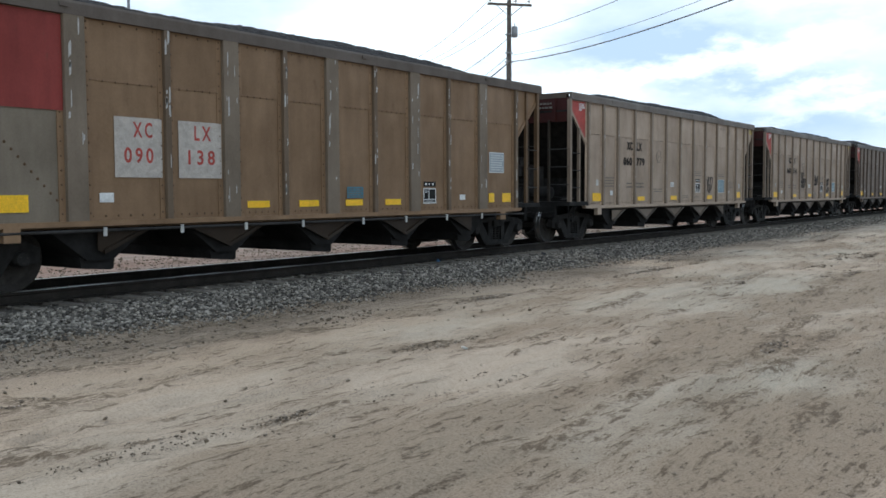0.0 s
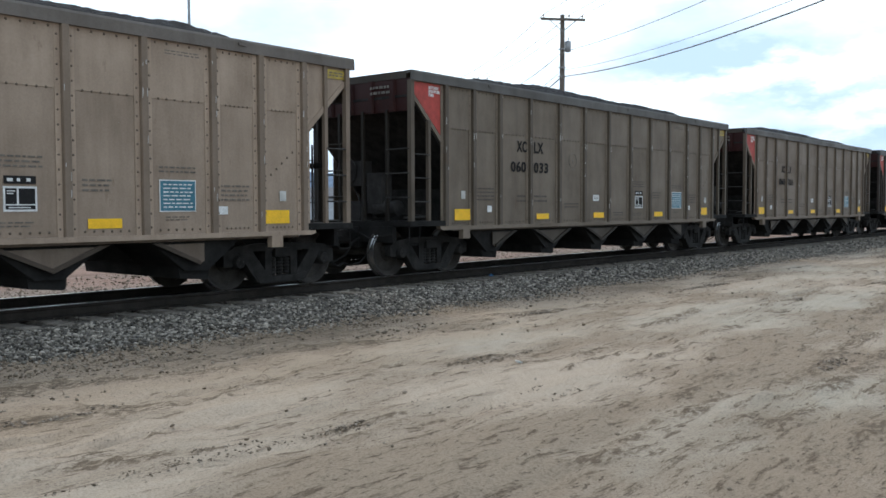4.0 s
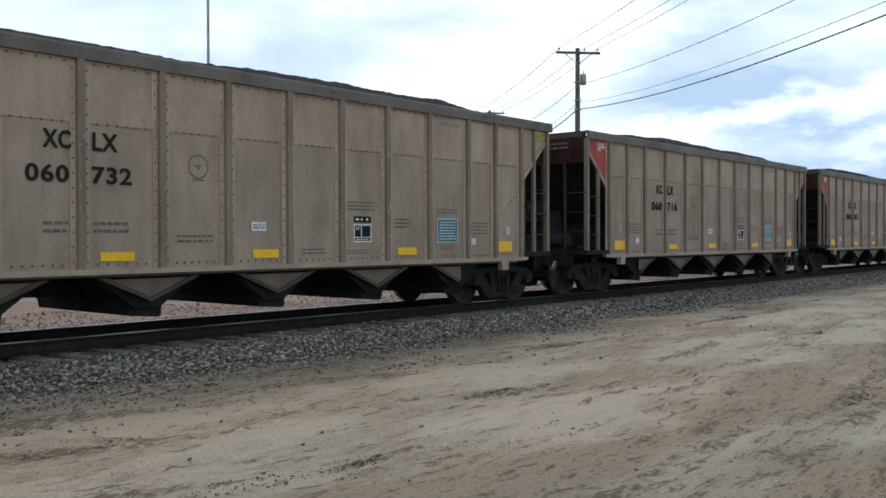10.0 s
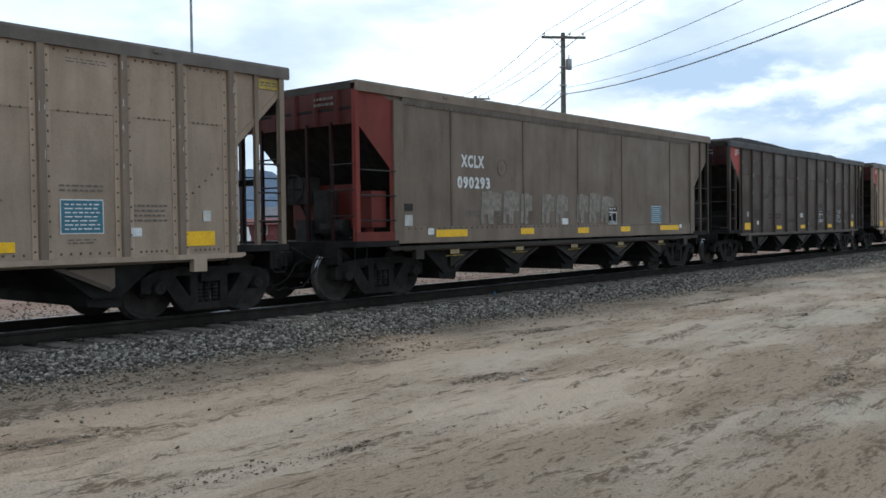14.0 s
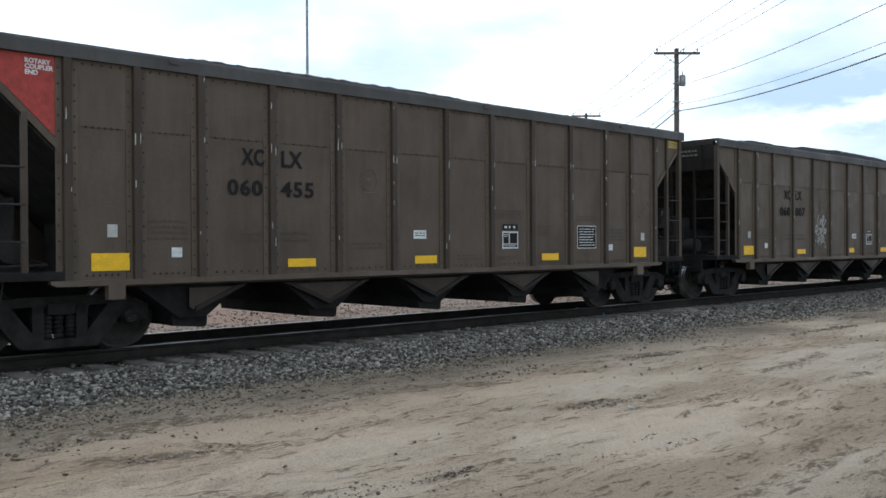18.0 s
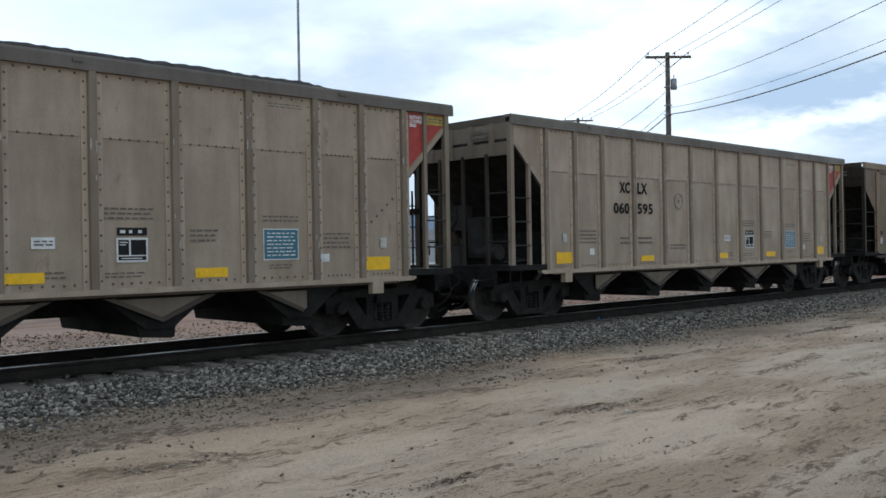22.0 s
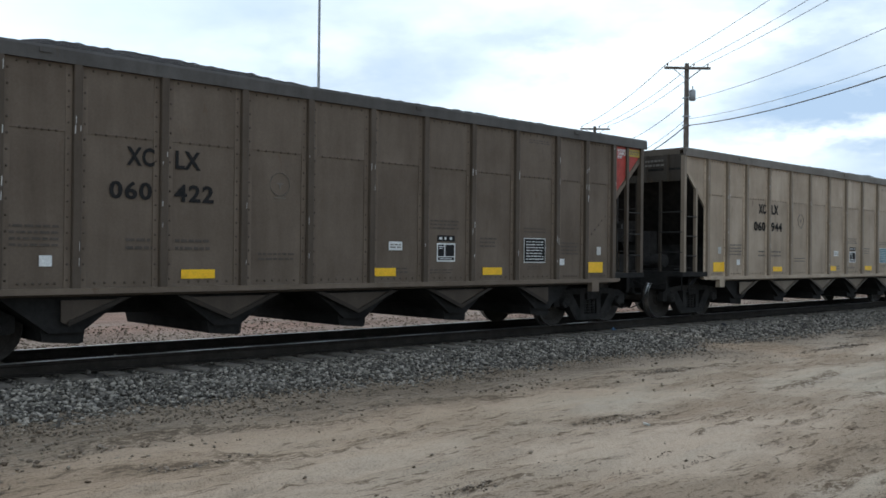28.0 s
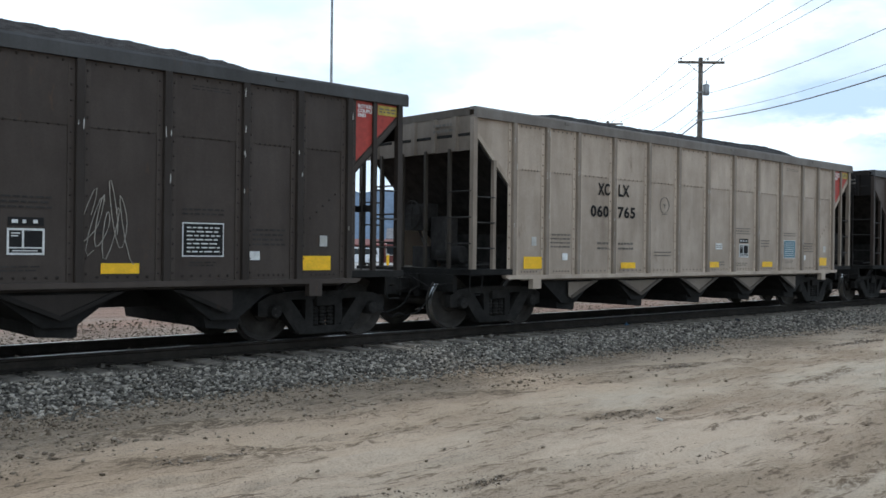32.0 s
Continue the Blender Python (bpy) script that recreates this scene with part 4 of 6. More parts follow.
def hand_letters(word, width, height, seed, wide, mat, lean=.12):
    """Sprayed capitals from x = 0, one mesh a letter; a small x stands for a stroke that spells nothing."""
    r = random.Random(seed)
    out, step = [], width / len(word)
    for k, c in enumerate(word):
        flip = c == "x"
        pts = ((.2, 1), (.1, .28)) if c == "!" else HANDSTYLE[r.choice("BENSGDH") if flip else c]
        if flip:
            pts = [((.9 - x) * 1.25 + r.uniform(-.2, .2), (1 - z if k % 2 else z) + r.uniform(-.16, .16)) for x, z in pts] + [(r.uniform(.9, 1.5), r.uniform(-.1, .5))]
        tall, up = height * r.uniform(.86, 1.1), height * r.uniform(-.07, .07)
        line = [(k * step + step * (.95 if flip else .84) * x + lean * tall * z, -.003, up + tall * z) for x, z in hand_line(pts)]
        out.append(Geo().tube(line, wide, 4, True).mesh("letter", MAT[mat]))
    return out


SPRAYED = dict(you=("YOU", .58, .23), benched=("BENCHED", .98, .19), slugs=("SLUGS!", .94, .20), black_small=("xxxxx", .84, .34), black_low=("xxx", .62, .30), black_short=("xxxx", .62, .30),
               black_scrawl=("xxx", .62, .44), white_scrawl=("xxxxxxx", 1.0, .30), white_tail=("xxx", .42, .15))


def scribble_meshes(kind):
    """Sprayed tags: looping strokes that spell nothing, one mesh a stroke."""
    r = random.Random(hash_of(kind))
    mat = "spray_dull" if kind in ("white_wide", "white_small", "white_figure") else "spray_thin" if kind.startswith("black") else "spray_yellow" if kind.startswith("yellow") else "spray"
    n, w, h = dict(black_large=(8, 3.7, 1.2), white_tag=(5, .75, 1.0), white_wide=(6, 1.7, .5), white_small=(3, .7, .45),
                   yellow_block=(4, 1.05, .42), yellow_small=(5, .8, .4), white_figure=(3, .55, .75)).get(kind, (5, .8, .5))
    if kind == "white_blocks":
        # buffed-out block letters
        out, x = [], -2.75
        while x < 2.6:
            l, z = r.uniform(.35, .75), r.uniform(.30, .38)
            g = Geo().ext([(x, -.30), (x + .05, z), (x + l * .5, z + .03), (x + l, z - .04), (x + l * .96, -.05), (x + l * .62, -.06), (x + l * .6, -.32), (x + l * .35, -.33),
                           (x + l * .34, -.12), (x + .12, -.12), (x + .11, -.31)], "y", -.003, 0)
            out.append(g.mesh("letter_block", MAT["ghost"]))
            x += l + r.choice((.02, .05, .35))
        return out
    out = []

    def stroke(pts, wide):
        out.append(Geo().tube([(x, -.003, z) for x, z in pts], wide, 4, True).mesh("stroke", MAT[mat]))

    def loops(x0, x1, z, tall, turns):
        """A run of loops like quick handwriting."""
        m = int(turns * 12) + 1
        ph, lean, rad = r.uniform(0, 6), r.uniform(-.2, .4), (x1 - x0) / turns * r.uniform(.5, .8)
        pts = []
        for i in range(m):
            t = i / (m - 1)
            a = ph + t * turns * 6.28
            q = tall * (.5 + .25 * math.sin(t * 9 + ph)) * math.sin(a)
            pts.append((x0 + (x1 - x0) * t + rad * math.cos(a) + lean * q, z + q))
        return pts
    if kind == "white_tag":
        for z, x0, x1, turns in ((.30, -.12, .30, 3), (.05, -.38, .05, 2), (.02, -.05, .38, 3), (-.22, -.22, .22, 3)):
            stroke(loops(x0, x1, z, .22, turns), .009)
        stroke([(.05, -.30), (.22, -.28), (.30, -.32), (.33, -.48), (.27, -.40)], .009)
    elif kind.endswith("block"):
        # hollow letters with rounded corners
        for k in range(4):
            cx, lw, lh = -w / 2 + w * (k + .5) / 4, w / 9.5, h * r.uniform(.40, .5)
            for q in (1.0, .42):
                stroke([(cx + q * lw * math.copysign(abs(math.cos(a)) ** .6, math.cos(a)) + .04 * math.sin(a), q * lh * math.copysign(abs(math.sin(a)) ** .7, math.sin(a)) + (1 - q) * .06)
                        for a in (i * math.pi / 12 for i in range(25))], .009)
    elif kind.endswith("large"):
        # bubble letters that lean on one another, some with a hole, some open at the foot
        for k in range(n):
            cx, lw, lh = -w / 2 + w * (k + .5) / n, w / n * r.uniform(.48, .74), h * r.uniform(.28, .46)
            zc, tilt = r.uniform(-.12, .08), r.uniform(-.15, .25)
            a0, a1 = (-1.5, 4.9) if k % 3 else (-.95, 4.05)
            pts = []
            for i in range(33):
                a = a0 + (a1 - a0) * i / 32
                z = lh * math.copysign(abs(math.sin(a)) ** .75, math.sin(a))
                pts.append((cx + lw * (1 + .34 * math.sin(2 * a + k) + .12 * math.sin(3 * a)) * math.cos(a) + tilt * z, zc + z + .04 * math.sin(3 * a + k)))
            stroke(pts, .012)
            if k in (2, 5):
                stroke([(cx + .06 * math.cos(b), zc + .10 + .12 * math.sin(b)) for b in (m * math.pi / 6 for m in range(13))], .010)
            stroke([(cx - lw * .5 + lw * .13 * m + tilt * .2, zc - lh * (.2 + .5 * math.sin(m * .45 + k))) for m in range(9)], .010)
    else:
        for k in range(n):
            cx, lw = -w / 2 + w * (k + .5) / n, w / n
            stroke(loops(cx - lw * .6, cx + lw * .6, r.uniform(-.1, .1) * h, h * r.uniform(.7, 1.0), r.uniform(1.2, 2.4)), r.uniform(.006, .010))
    return out


def add_tag(car, kind, x, z):
    if kind in SPRAYED:
        word, w, h = SPRAYED[kind]
        first, *rest = cached(("tag", kind), lambda: hand_letters(word, w, h, hash_of(kind), .0115, "spray" if kind.startswith("white") else "spray_thin"))
    else:
        first, *rest = cached(("tag", kind), lambda: scribble_meshes(kind))
    g = decal(car, "graffiti", first, x, z, NEAR - .012)
    for me in rest:
        part("letter" if kind in SPRAYED else "stroke", me, g)


def hash_of(s):
    return sum((i + 1) * ord(c) for i, c in enumerate(s))


def add_truck(car, x0):
    t = part("truck", cached("bolster", bolster_mesh), car, "cast iron three-piece truck", (x0, 0, 0))
    for y in (-1.03, 1.03):
        part("side_frame", cached("side_frame", side_frame_mesh), t, "", (0, y, 0))
        for x in (-.14, 0, .14):
            part("spring", cached("spring", spring_mesh), t, "", (x, y, 0))
    return [part("wheelset", cached("wheel", wheel_mesh), t, "steel wheels with bright treads", (dx, 0, .457)) for dx in (-.89, .89)]


def scaled(c, k):
    return tuple(min(1, a * k) for a in c)


WHEELS = []
TAGS = dict(black_small=(("black_scrawl", 2.38, 1.38),), black_wide=(("you", -2.08, 1.90), ("benched", -2.11, 1.68), ("slugs", -2.10, 1.45), ("black_small", .10, 1.60), ("black_short", 2.36, 1.58), ("black_low", 2.38, 1.24)),
            black_large=(("black_large", 1.32, 1.70),), white_tag=(("white_tag", -1.7, 1.65),), white_wide=(("white_tag", -1.45, 1.55), ("white_wide", -2.6, 1.42), ("white_small", .1, 1.45), ("white_figure", 2.62, 1.62)),
            white_pair=(("white_scrawl", 2.10, 1.14), ("white_tail", 3.32, 1.12)), yellow_small=(("yellow_small", -.35, 1.4), ("yellow_block", 2.62, 1.30)), white_blocks=(("white_blocks", -1.0, 1.66),))
RED = (0.215, 0.042, 0.032)


def add_common(car, col, style, red):
    """Frame, ends, hoppers, couplers and trucks, alike on all the cars."""
    P = lambda key, build, name, label="", at=None, k=1.0: part(name, cached(key, build), car, label, at, scaled(col, k))
    for side in (-1, 1):
        P(("chord", side), lambda: chord_mesh(side), "top_chord").color = (*(tuple(1.2 * c for c in col) if style == "smooth" else tuple(.31 * c + q for c, q in zip(col, (.050, .053, .056)))), 1)
        P(("sill", side), lambda: sill_mesh(side), "side_sill", "", None, 1.12 if style != "smooth" else .18)
    light = col[0] > .24
    for e in (-1, 1):
        hot = style == "smooth" and e == red
        # end sheets and posts: soot and the gap's shade are both in these tints
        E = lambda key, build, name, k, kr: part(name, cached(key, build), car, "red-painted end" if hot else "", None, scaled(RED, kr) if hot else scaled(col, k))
        P(("endchord", e), lambda: end_chord_mesh(e), "end_chord", "", None, .25)
        P(("slope", e), lambda: slope_mesh(e), "slope_sheet", "coal-blackened sloping end sheet")
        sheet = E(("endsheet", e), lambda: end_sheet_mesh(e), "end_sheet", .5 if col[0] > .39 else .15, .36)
        if style == "ribbed" and e == red and e < 0:
            sheet.color = (*scaled(RED, .19 if light else .12), 1)
        P(("fargusset", e), lambda: far_gusset_mesh(e), "end_gusset")
        P(("platform", e), lambda: platform_mesh(e), "platform")
        P(("step", e), lambda: step_mesh(e), "stirrup_step")
        P(("coupler", e), lambda: coupler_mesh(e), "coupler")
        P(("hose", e), lambda: hose_mesh(e), "brake_hose")
        for y in (-1.55, 1.55):
            # far-side posts are the near ones tinted down, as if shaded
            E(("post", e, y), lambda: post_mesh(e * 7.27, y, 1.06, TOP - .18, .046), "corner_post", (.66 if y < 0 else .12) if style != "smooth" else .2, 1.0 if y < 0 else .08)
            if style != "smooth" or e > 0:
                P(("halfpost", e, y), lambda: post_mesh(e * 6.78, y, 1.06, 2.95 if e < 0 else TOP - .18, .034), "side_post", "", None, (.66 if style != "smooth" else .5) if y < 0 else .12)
            for z in (1.42, 1.86, 2.30):
                s = -1 if y < 0 else 1
                P(("rung", e, y, z, style == "smooth"), lambda: rung_mesh((e * (6.78 if style != "smooth" else 6.30), y + s * .03, z), (e * 7.28, y + s * .03, z)), "rung")
        for y in (-.95, -.32, .32, .95):
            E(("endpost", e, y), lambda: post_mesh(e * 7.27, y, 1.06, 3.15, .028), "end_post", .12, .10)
        if hot and e < 0:
            part("end_box", cached(("endbox", e), lambda: end_box_mesh(e)), car, "red-painted box on the end platform", None, scaled(RED, .7))
        for z in (1.50, 1.95, 2.40):
            P(("endrung", e, z), lambda: rung_mesh((e * 7.31, -1.55, z), (e * 7.31, -.95, z)), "rung")
    for e in (-1, 1):
        part("small_lettering", cached(("endtext", e), lambda: bars_mesh(2, .5, .2, "faded", 31).copy()), car, "", pose(e * 7.325, -.82, 3.52, 0, 0, e * 90))
    P("centresill", centre_sill_mesh, "centre_sill")
    dark = style != "ribbed"
    for x in POCKETS:
        inner = 1 if x < -4 else -1 if x > 4 else 0
        x += .22 * (style == "panelled")
        P("pocket", pocket_mesh, "hopper", "", (x, 0, 0))
        P("gate", gate_mesh, "gate", "", (x, 0, 0))
        # plates below the sill: soot plus painted-in shade lower the car's colour
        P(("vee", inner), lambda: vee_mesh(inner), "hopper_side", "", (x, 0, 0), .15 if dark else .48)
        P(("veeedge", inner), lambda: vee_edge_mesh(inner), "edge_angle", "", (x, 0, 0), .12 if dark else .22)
    P("brakepipe", pipe_mesh, "brake_pipe", "", None, .5)
    P("handwheel", handwheel_mesh, "hand_brake")
    P("reservoir", reservoir_mesh, "air_reservoir")
    P("brakegear", brake_gear_mesh, "brake_cylinder")
    for x in (-6.2, 6.2):
        WHEELS.append((car, add_truck(car, x)))


def decal(car, name, me, x, z, y=NEAR - .014, label=""):
    return part(name, me, car, label, (x, y, z))


def reflectors(car, spots, y=NEAR - .014, mat="yellow"):
    for x0, x1, z0, z1 in spots:
        decal(car, "reflector", plate_mesh(x1 - x0, z1 - z0, mat), (x0 + x1) / 2, (z0 + z1) / 2, y)


# how high the coal is heaped on some of the cars
HEAP = {10: .60, 14: .55, 15: .60, 20: .75, 25: .70, 31: .80, 32: .75, 33: .85, 34: .60}


def describe(number, style, col, red):
    shade = "dark sooty" if col[0] < .11 else "dusty brown" if col[0] < .19 else "weathered tan"
    form = "smooth-sided" if style == "smooth" else "ribbed"
    return f"{shade} {form} steel coal hopper car" + (" with red end panel" if red else " full of coal")


def make_car(i):
    number, style, col, red, ink, tag = CARS[i]
    # paint is scaled: warmer on light and panelled cars, slightly darker on the rest
    col = tuple(a * k for a, k in zip(col, (1.07, .995, .92) if col[0] > .24 else (1.08, .98, .86) if style == "panelled" else (.94, .94, .96)))
    if style == "smooth":
        col = tuple(a * k for a, k in zip(col, (1.25, 1.19, 1.14)))
    car = thing("hopper_car", describe(number, style, col, red), "freight car", (0, TRACK_Y, RAIL_Z), "cars of the coal train")
    car.empty_display_size = .5
    add_common(car, col, style, red)
    P = lambda key, build, name, label="", at=None, k=1.0: part(name, cached(key, build), car, label, at, scaled(col, k))
    part("coal_load", cached(("coal", i % 7, style == "smooth", HEAP.get(i, .95)), lambda: coal_mesh(11 + i % 7, .35 if style == "smooth" else 0.0, HEAP.get(i, .95))), car, "heaped black coal")
    if style == "smooth":
        smooth_sides(car, P, col, red, number in ("090287", "090325"))
    else:
        ribs = RIBS if style == "ribbed" else (-6.30,) + tuple(sorted(BROAD + NARROW))
        light = col[0] > .24
        for a, b in zip(ribs[:-1], ribs[1:]):
            grey = style != "ribbed" and a < -5
            P(("low", style, a), lambda: panel_mesh(a, b, SILL, 2.86, NEAR), "side_sheet").color = (.20, .165, .125, 1) if grey else (*col, 1)
            # upper sheets of light cars: sky sheen painted in as a lighter tint
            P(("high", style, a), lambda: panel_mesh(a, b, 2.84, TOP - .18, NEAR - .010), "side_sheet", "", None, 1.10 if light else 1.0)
        for x in ribs if style == "ribbed" else ribs[1:]:
            w = (.16, .25) if x in BROAD else (.058, .135)
            # ribs have the sheets' paint; shading and dirt are put into a darker tint
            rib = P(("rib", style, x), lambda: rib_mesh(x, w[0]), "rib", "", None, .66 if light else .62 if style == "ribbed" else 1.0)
            if style != "ribbed":
                rib.color = (.185, .145, .108, 1) if x in BROAD else (.15, .108, .074, 1)
            part("flange", cached(("flange", style, x), lambda: flange_mesh(x, w[1])), rib, "", None, scaled(col, 1.22 if light else 1.06))
        tagged(P(("rivets", style), lambda: all_rivets(style), "rivets", "", None, .45 if light else .6), kind="stuff")
        tagged(P(("chips", i % 5, style), lambda: chips_mesh(i % 5, style), "bare_metal"), kind="stuff")
        P("farside", far_side_mesh, "far_side")
        for e in (-1, 1):
            P(("gusset", e), lambda: gusset_mesh(e), "end_gusset")
            P(("gussetedge", e), lambda: gusset_edge_mesh(e), "gusset_edge")
        if style == "ribbed":
            ribbed_marks(car, red, col)
        else:
            panelled_marks(car)
    if red and style != "smooth":
        part("red_field", cached(("red", red, style), lambda: red_mesh(red, style)), car, "faded red end field")
        if style == "ribbed":
            for k, me in enumerate(ROTARY):
                decal(car, "lettering", me, -6.76 if red < 0 else 6.47, 3.54 - .068 * k, NEAR - .008)
    for me, (x, z) in LETTERS[i]:
        decal(car, "lettering", me, x, z, NEAR - .016)
    if number == "090325":
        decal(car, "scuff", cached("scuff", scuff_mesh), 5.48, 2.55, NEAR - .014, "pale scrape on the side sheet")
    for kind, x, z in TAGS.get(tag, ()):
        add_tag(car, kind, x, z)
    return car


def ribbed_marks(car, red, col):
    far = .73 if red > 0 else 0.0
    reflectors(car, [(-5.99, -5.50, 1.06, 1.28), (-3.11, -2.62, 1.05, 1.17), (-.64 + far, -.15 + far, 1.05, 1.18), (2.56, 3.05, 1.05, 1.18), (5.48, 5.99, 1.07, 1.28)])
    decal(car, "emblem", cached("emblem", emblem_mesh), -1.60, 2.38, NEAR - .012)
    decal(car, "sign", plate_mesh(.28, .14, "white"), -.53 + 1.1 * (red > 0), 1.53)
    decal(car, "small_lettering", bars_mesh(2, .22, .08, "faded", 41), -.53 + 1.1 * (red > 0), 1.53, NEAR - .018)
    decal(car, "stencil_box", cached("consol", consolidated_mesh), 1.68, 1.45, NEAR - .012)
    lab = "teal" if col[0] > .156 else "black"
    add_label(car, lab, 3.93, 1.49)
    decal(car, "sign", plate_mesh(.15, .13, "white"), -4.85, 1.28)
    decal(car, "sign", plate_mesh(.16, .12, "white"), 4.71, 1.28)
    decal(car, "sign", plate_mesh(.13, .16, "concrete"), -5.72, 1.56)
    decal(car, "sign", plate_mesh(.13, .16, "concrete"), 5.86, 1.50)
    for rows, w, h, x, z, s in ((4, .6, .30, -5.0, 1.58, 1), (2, .5, .20, -3.62, 1.50, 2), (2, .5, .20, -2.95, 1.50, 3), (2, .6, .14, -1.65, 1.35, 4),
                                (2, .5, .12, .58, 1.14, 5), (3, .70, .18, 1.62, 1.90, 6), (2, .64, .09, 1.52, 1.12, 10), (3, .42, .2, 2.70, 1.62, 11), (2, .6, .12, 3.93, 1.86, 7), (2, .40, .08, 3.93, 1.17, 12), (4, .55, .27, 4.92, 1.54, 8), (2, .6, .08, 4.05, 3.50, 9)):
        decal(car, "small_lettering", bars_mesh(rows, w, h, "faded" if col[0] > .2 else "dim" if col[0] > .11 else "soot", s, .19), x, z, NEAR - .011)
    decal(car, "warning_label", plate_mesh(.42, .15, "worn_label"), 7.06, 3.54)
    decal(car, "small_lettering", bars_mesh(2, .36, .09, "faded", 12), 7.06, 3.54, NEAR - .019)


def panelled_marks(car):
    reflectors(car, [(-5.95, -5.43, 1.08, 1.30), (-1.79, -1.32, 1.08, 1.19), (-.64, -.17, 1.08, 1.19), (.52, .98, 1.08, 1.19), (1.63, 2.10, 1.08, 1.19), (5.20, 5.42, 1.09, 1.29), (5.75, 6.10, 1.09, 1.29)])
    for x, w in ((-3.78, .78), (-2.70, .80)):
        decal(car, "number_plate", plate_mesh(w, .84, "worn_white"), x, 1.96, NEAR - .0145)
    decal(car, "sign", plate_mesh(.22, .13, "white"), -4.31, 1.26)
    decal(car, "sign", plate_mesh(.20, .11, "white"), 4.18, 1.21)
    add_label(car, "pale_blue", 5.52, 1.97)
    decal(car, "maintenance_label", plate_mesh(.44, .2, "teal"), .78, 1.32)
    decal(car, "small_lettering", bars_mesh(4, .40, .17, "faded", 51), .78, 1.32, NEAR - .018)
    decal(car, "stencil_box", cached("consol", consolidated_mesh), 3.03, 1.26, NEAR - .012)
    part("red_field", cached("redupper", lambda: Geo().box(-6.28, -4.92, NEAR - .022, NEAR - .011, 2.40, TOP - .2).mesh("red_field", MAT["paint"])), car, "faded red end field", None, (0.23, 0.040, 0.034))
    part("train_line", cached("pipe", lambda: Geo().tube([(-6.4, -1.60, .815), (6.6, -1.60, .815)], .022, 8).mesh("pipe", MAT["soot"])), car)
    for x in (-4.4, -3.13, -1.9, -.64, .9, 2.16, 3.5, 4.8):
        decal(car, "pipe_clamp", plate_mesh(.05, .12, "concrete", .02), x, .80, -1.622)


SEAMS = (-6.10, -4.66, -2.20, .04, 2.15, 4.86, 6.10)


def smooth_sides(car, P, col, red, worn=False):
    # the upper band has faded to grey
    band = tuple(.6 * c + .07 for c in col) + (1,)
    for a, b in zip(SEAMS[:-1], SEAMS[1:]):
        P(("smooth", a), lambda: smooth_panel_mesh(a + .004, b - .004, 1.29, 3.53, NEAR), "side_sheet")
    for x in SEAMS[1:-1]:
        P(("seamstrip", x), lambda: Geo().box(x - .026, x + .026, NEAR - .016, NEAR, 1.29, 3.53).mesh("strip", MAT["paint"]), "seam_strip", "", None, .8)
    P("smoothband", lambda: Geo().box(-6.12, 6.12, NEAR - .028, NEAR, 1.0, 1.30).mesh("band", MAT["paint"]), "lower_band", "rust-streaked band along the foot of the side" if red > 0 else "", None, 1.15).color = (.165, .130, .078, 1) if red > 0 else (*scaled(col, 1.15), 1)
    P("smoothtop", lambda: Geo().ext([(NEAR - .02, 3.53), (-1.60, TOP - .18), (-1.55, TOP - .18), (NEAR + .02, 3.53)], "x", -6.10, 6.10).mesh("band", MAT["paint"]), "upper_band", "", None, 1.3).color = band
    tagged(P("smoothriv", lambda: rivets([(-6.1 + .17 * k, z) for z in (3.56, 1.27) for k in range(73)], NEAR - .029, .018).mesh("rivets", MAT["soot"]), "rivets"), kind="stuff")
    P("farside", far_side_mesh, "far_side")
    for e in (-1, 1):
        paint = scaled(RED, .8) if e == red else scaled(col, .95)
        part("end_gusset", cached(("smoothend", e), lambda: Geo().ext([(e * 6.33, 1.0), (e * 6.42, 1.0), (e * 6.42, 2.36), (e * 7.28, 3.15), (e * 7.28, TOP - .10), (e * 7.02, TOP - .11),
             (e * 6.74, TOP - .16), (e * 6.50, 3.60), (e * 6.33, 3.56)], "y", NEAR - .012, NEAR).mesh("gusset", MAT["paint"])), car, "red-painted gusset" if e == red else "", None, paint)
        P(("bandend", e), lambda: Geo().box(*sorted((e * 6.10, e * 7.26)), NEAR, NEAR + .012, 3.40, TOP - .18).mesh("band", MAT["paint"]), "upper_band", "", None, 1.3).color = band
        part("bolster_post", cached(("smoothpost", e), lambda: Geo().box(*sorted((e * 6.09, e * 6.34)), NEAR - .05, NEAR, 1.0, 3.58).mesh("post", MAT["paint"])), car, "", None, scaled(col, 1.05))
    reflectors(car, [*(((-4.9, -4.5, 1.10, 1.22), (-2.30, -1.95, 1.11, 1.22), (.02, .38, 1.10, 1.21), (2.05, 2.40, 1.11, 1.22), (4.55, 5.0, 1.12, 1.22)) if worn else
               ((-5.17, -4.21, 1.10, 1.24), (-2.36, -1.86, 1.11, 1.24), (-.03, .46, 1.10, 1.23), (2.02, 2.51, 1.11, 1.24), (4.20, 5.33, 1.12, 1.25)))], NEAR - .032, "dull_yellow" if worn else "yellow")
    decal(car, "sign", plate_mesh(.17, .12, "white"), -5.32, 1.21, NEAR - .032)
    decal(car, "sign", plate_mesh(.14, .10, "white"), 5.45, 1.22, NEAR - .032)
    decal(car, "sign", plate_mesh(.26, .14, "white"), -.56, 1.38)
    decal(car, "sign", plate_mesh(.22, .20, "concrete"), -5.93, 1.42)
    decal(car, "sign", plate_mesh(.24, .13, "soot"), -5.93, 1.66)
    decal(car, "stencil_box", cached("consol", consolidated_mesh), 1.64, 1.46, NEAR - .012)
    add_label(car, "teal", 4.0, 1.54)
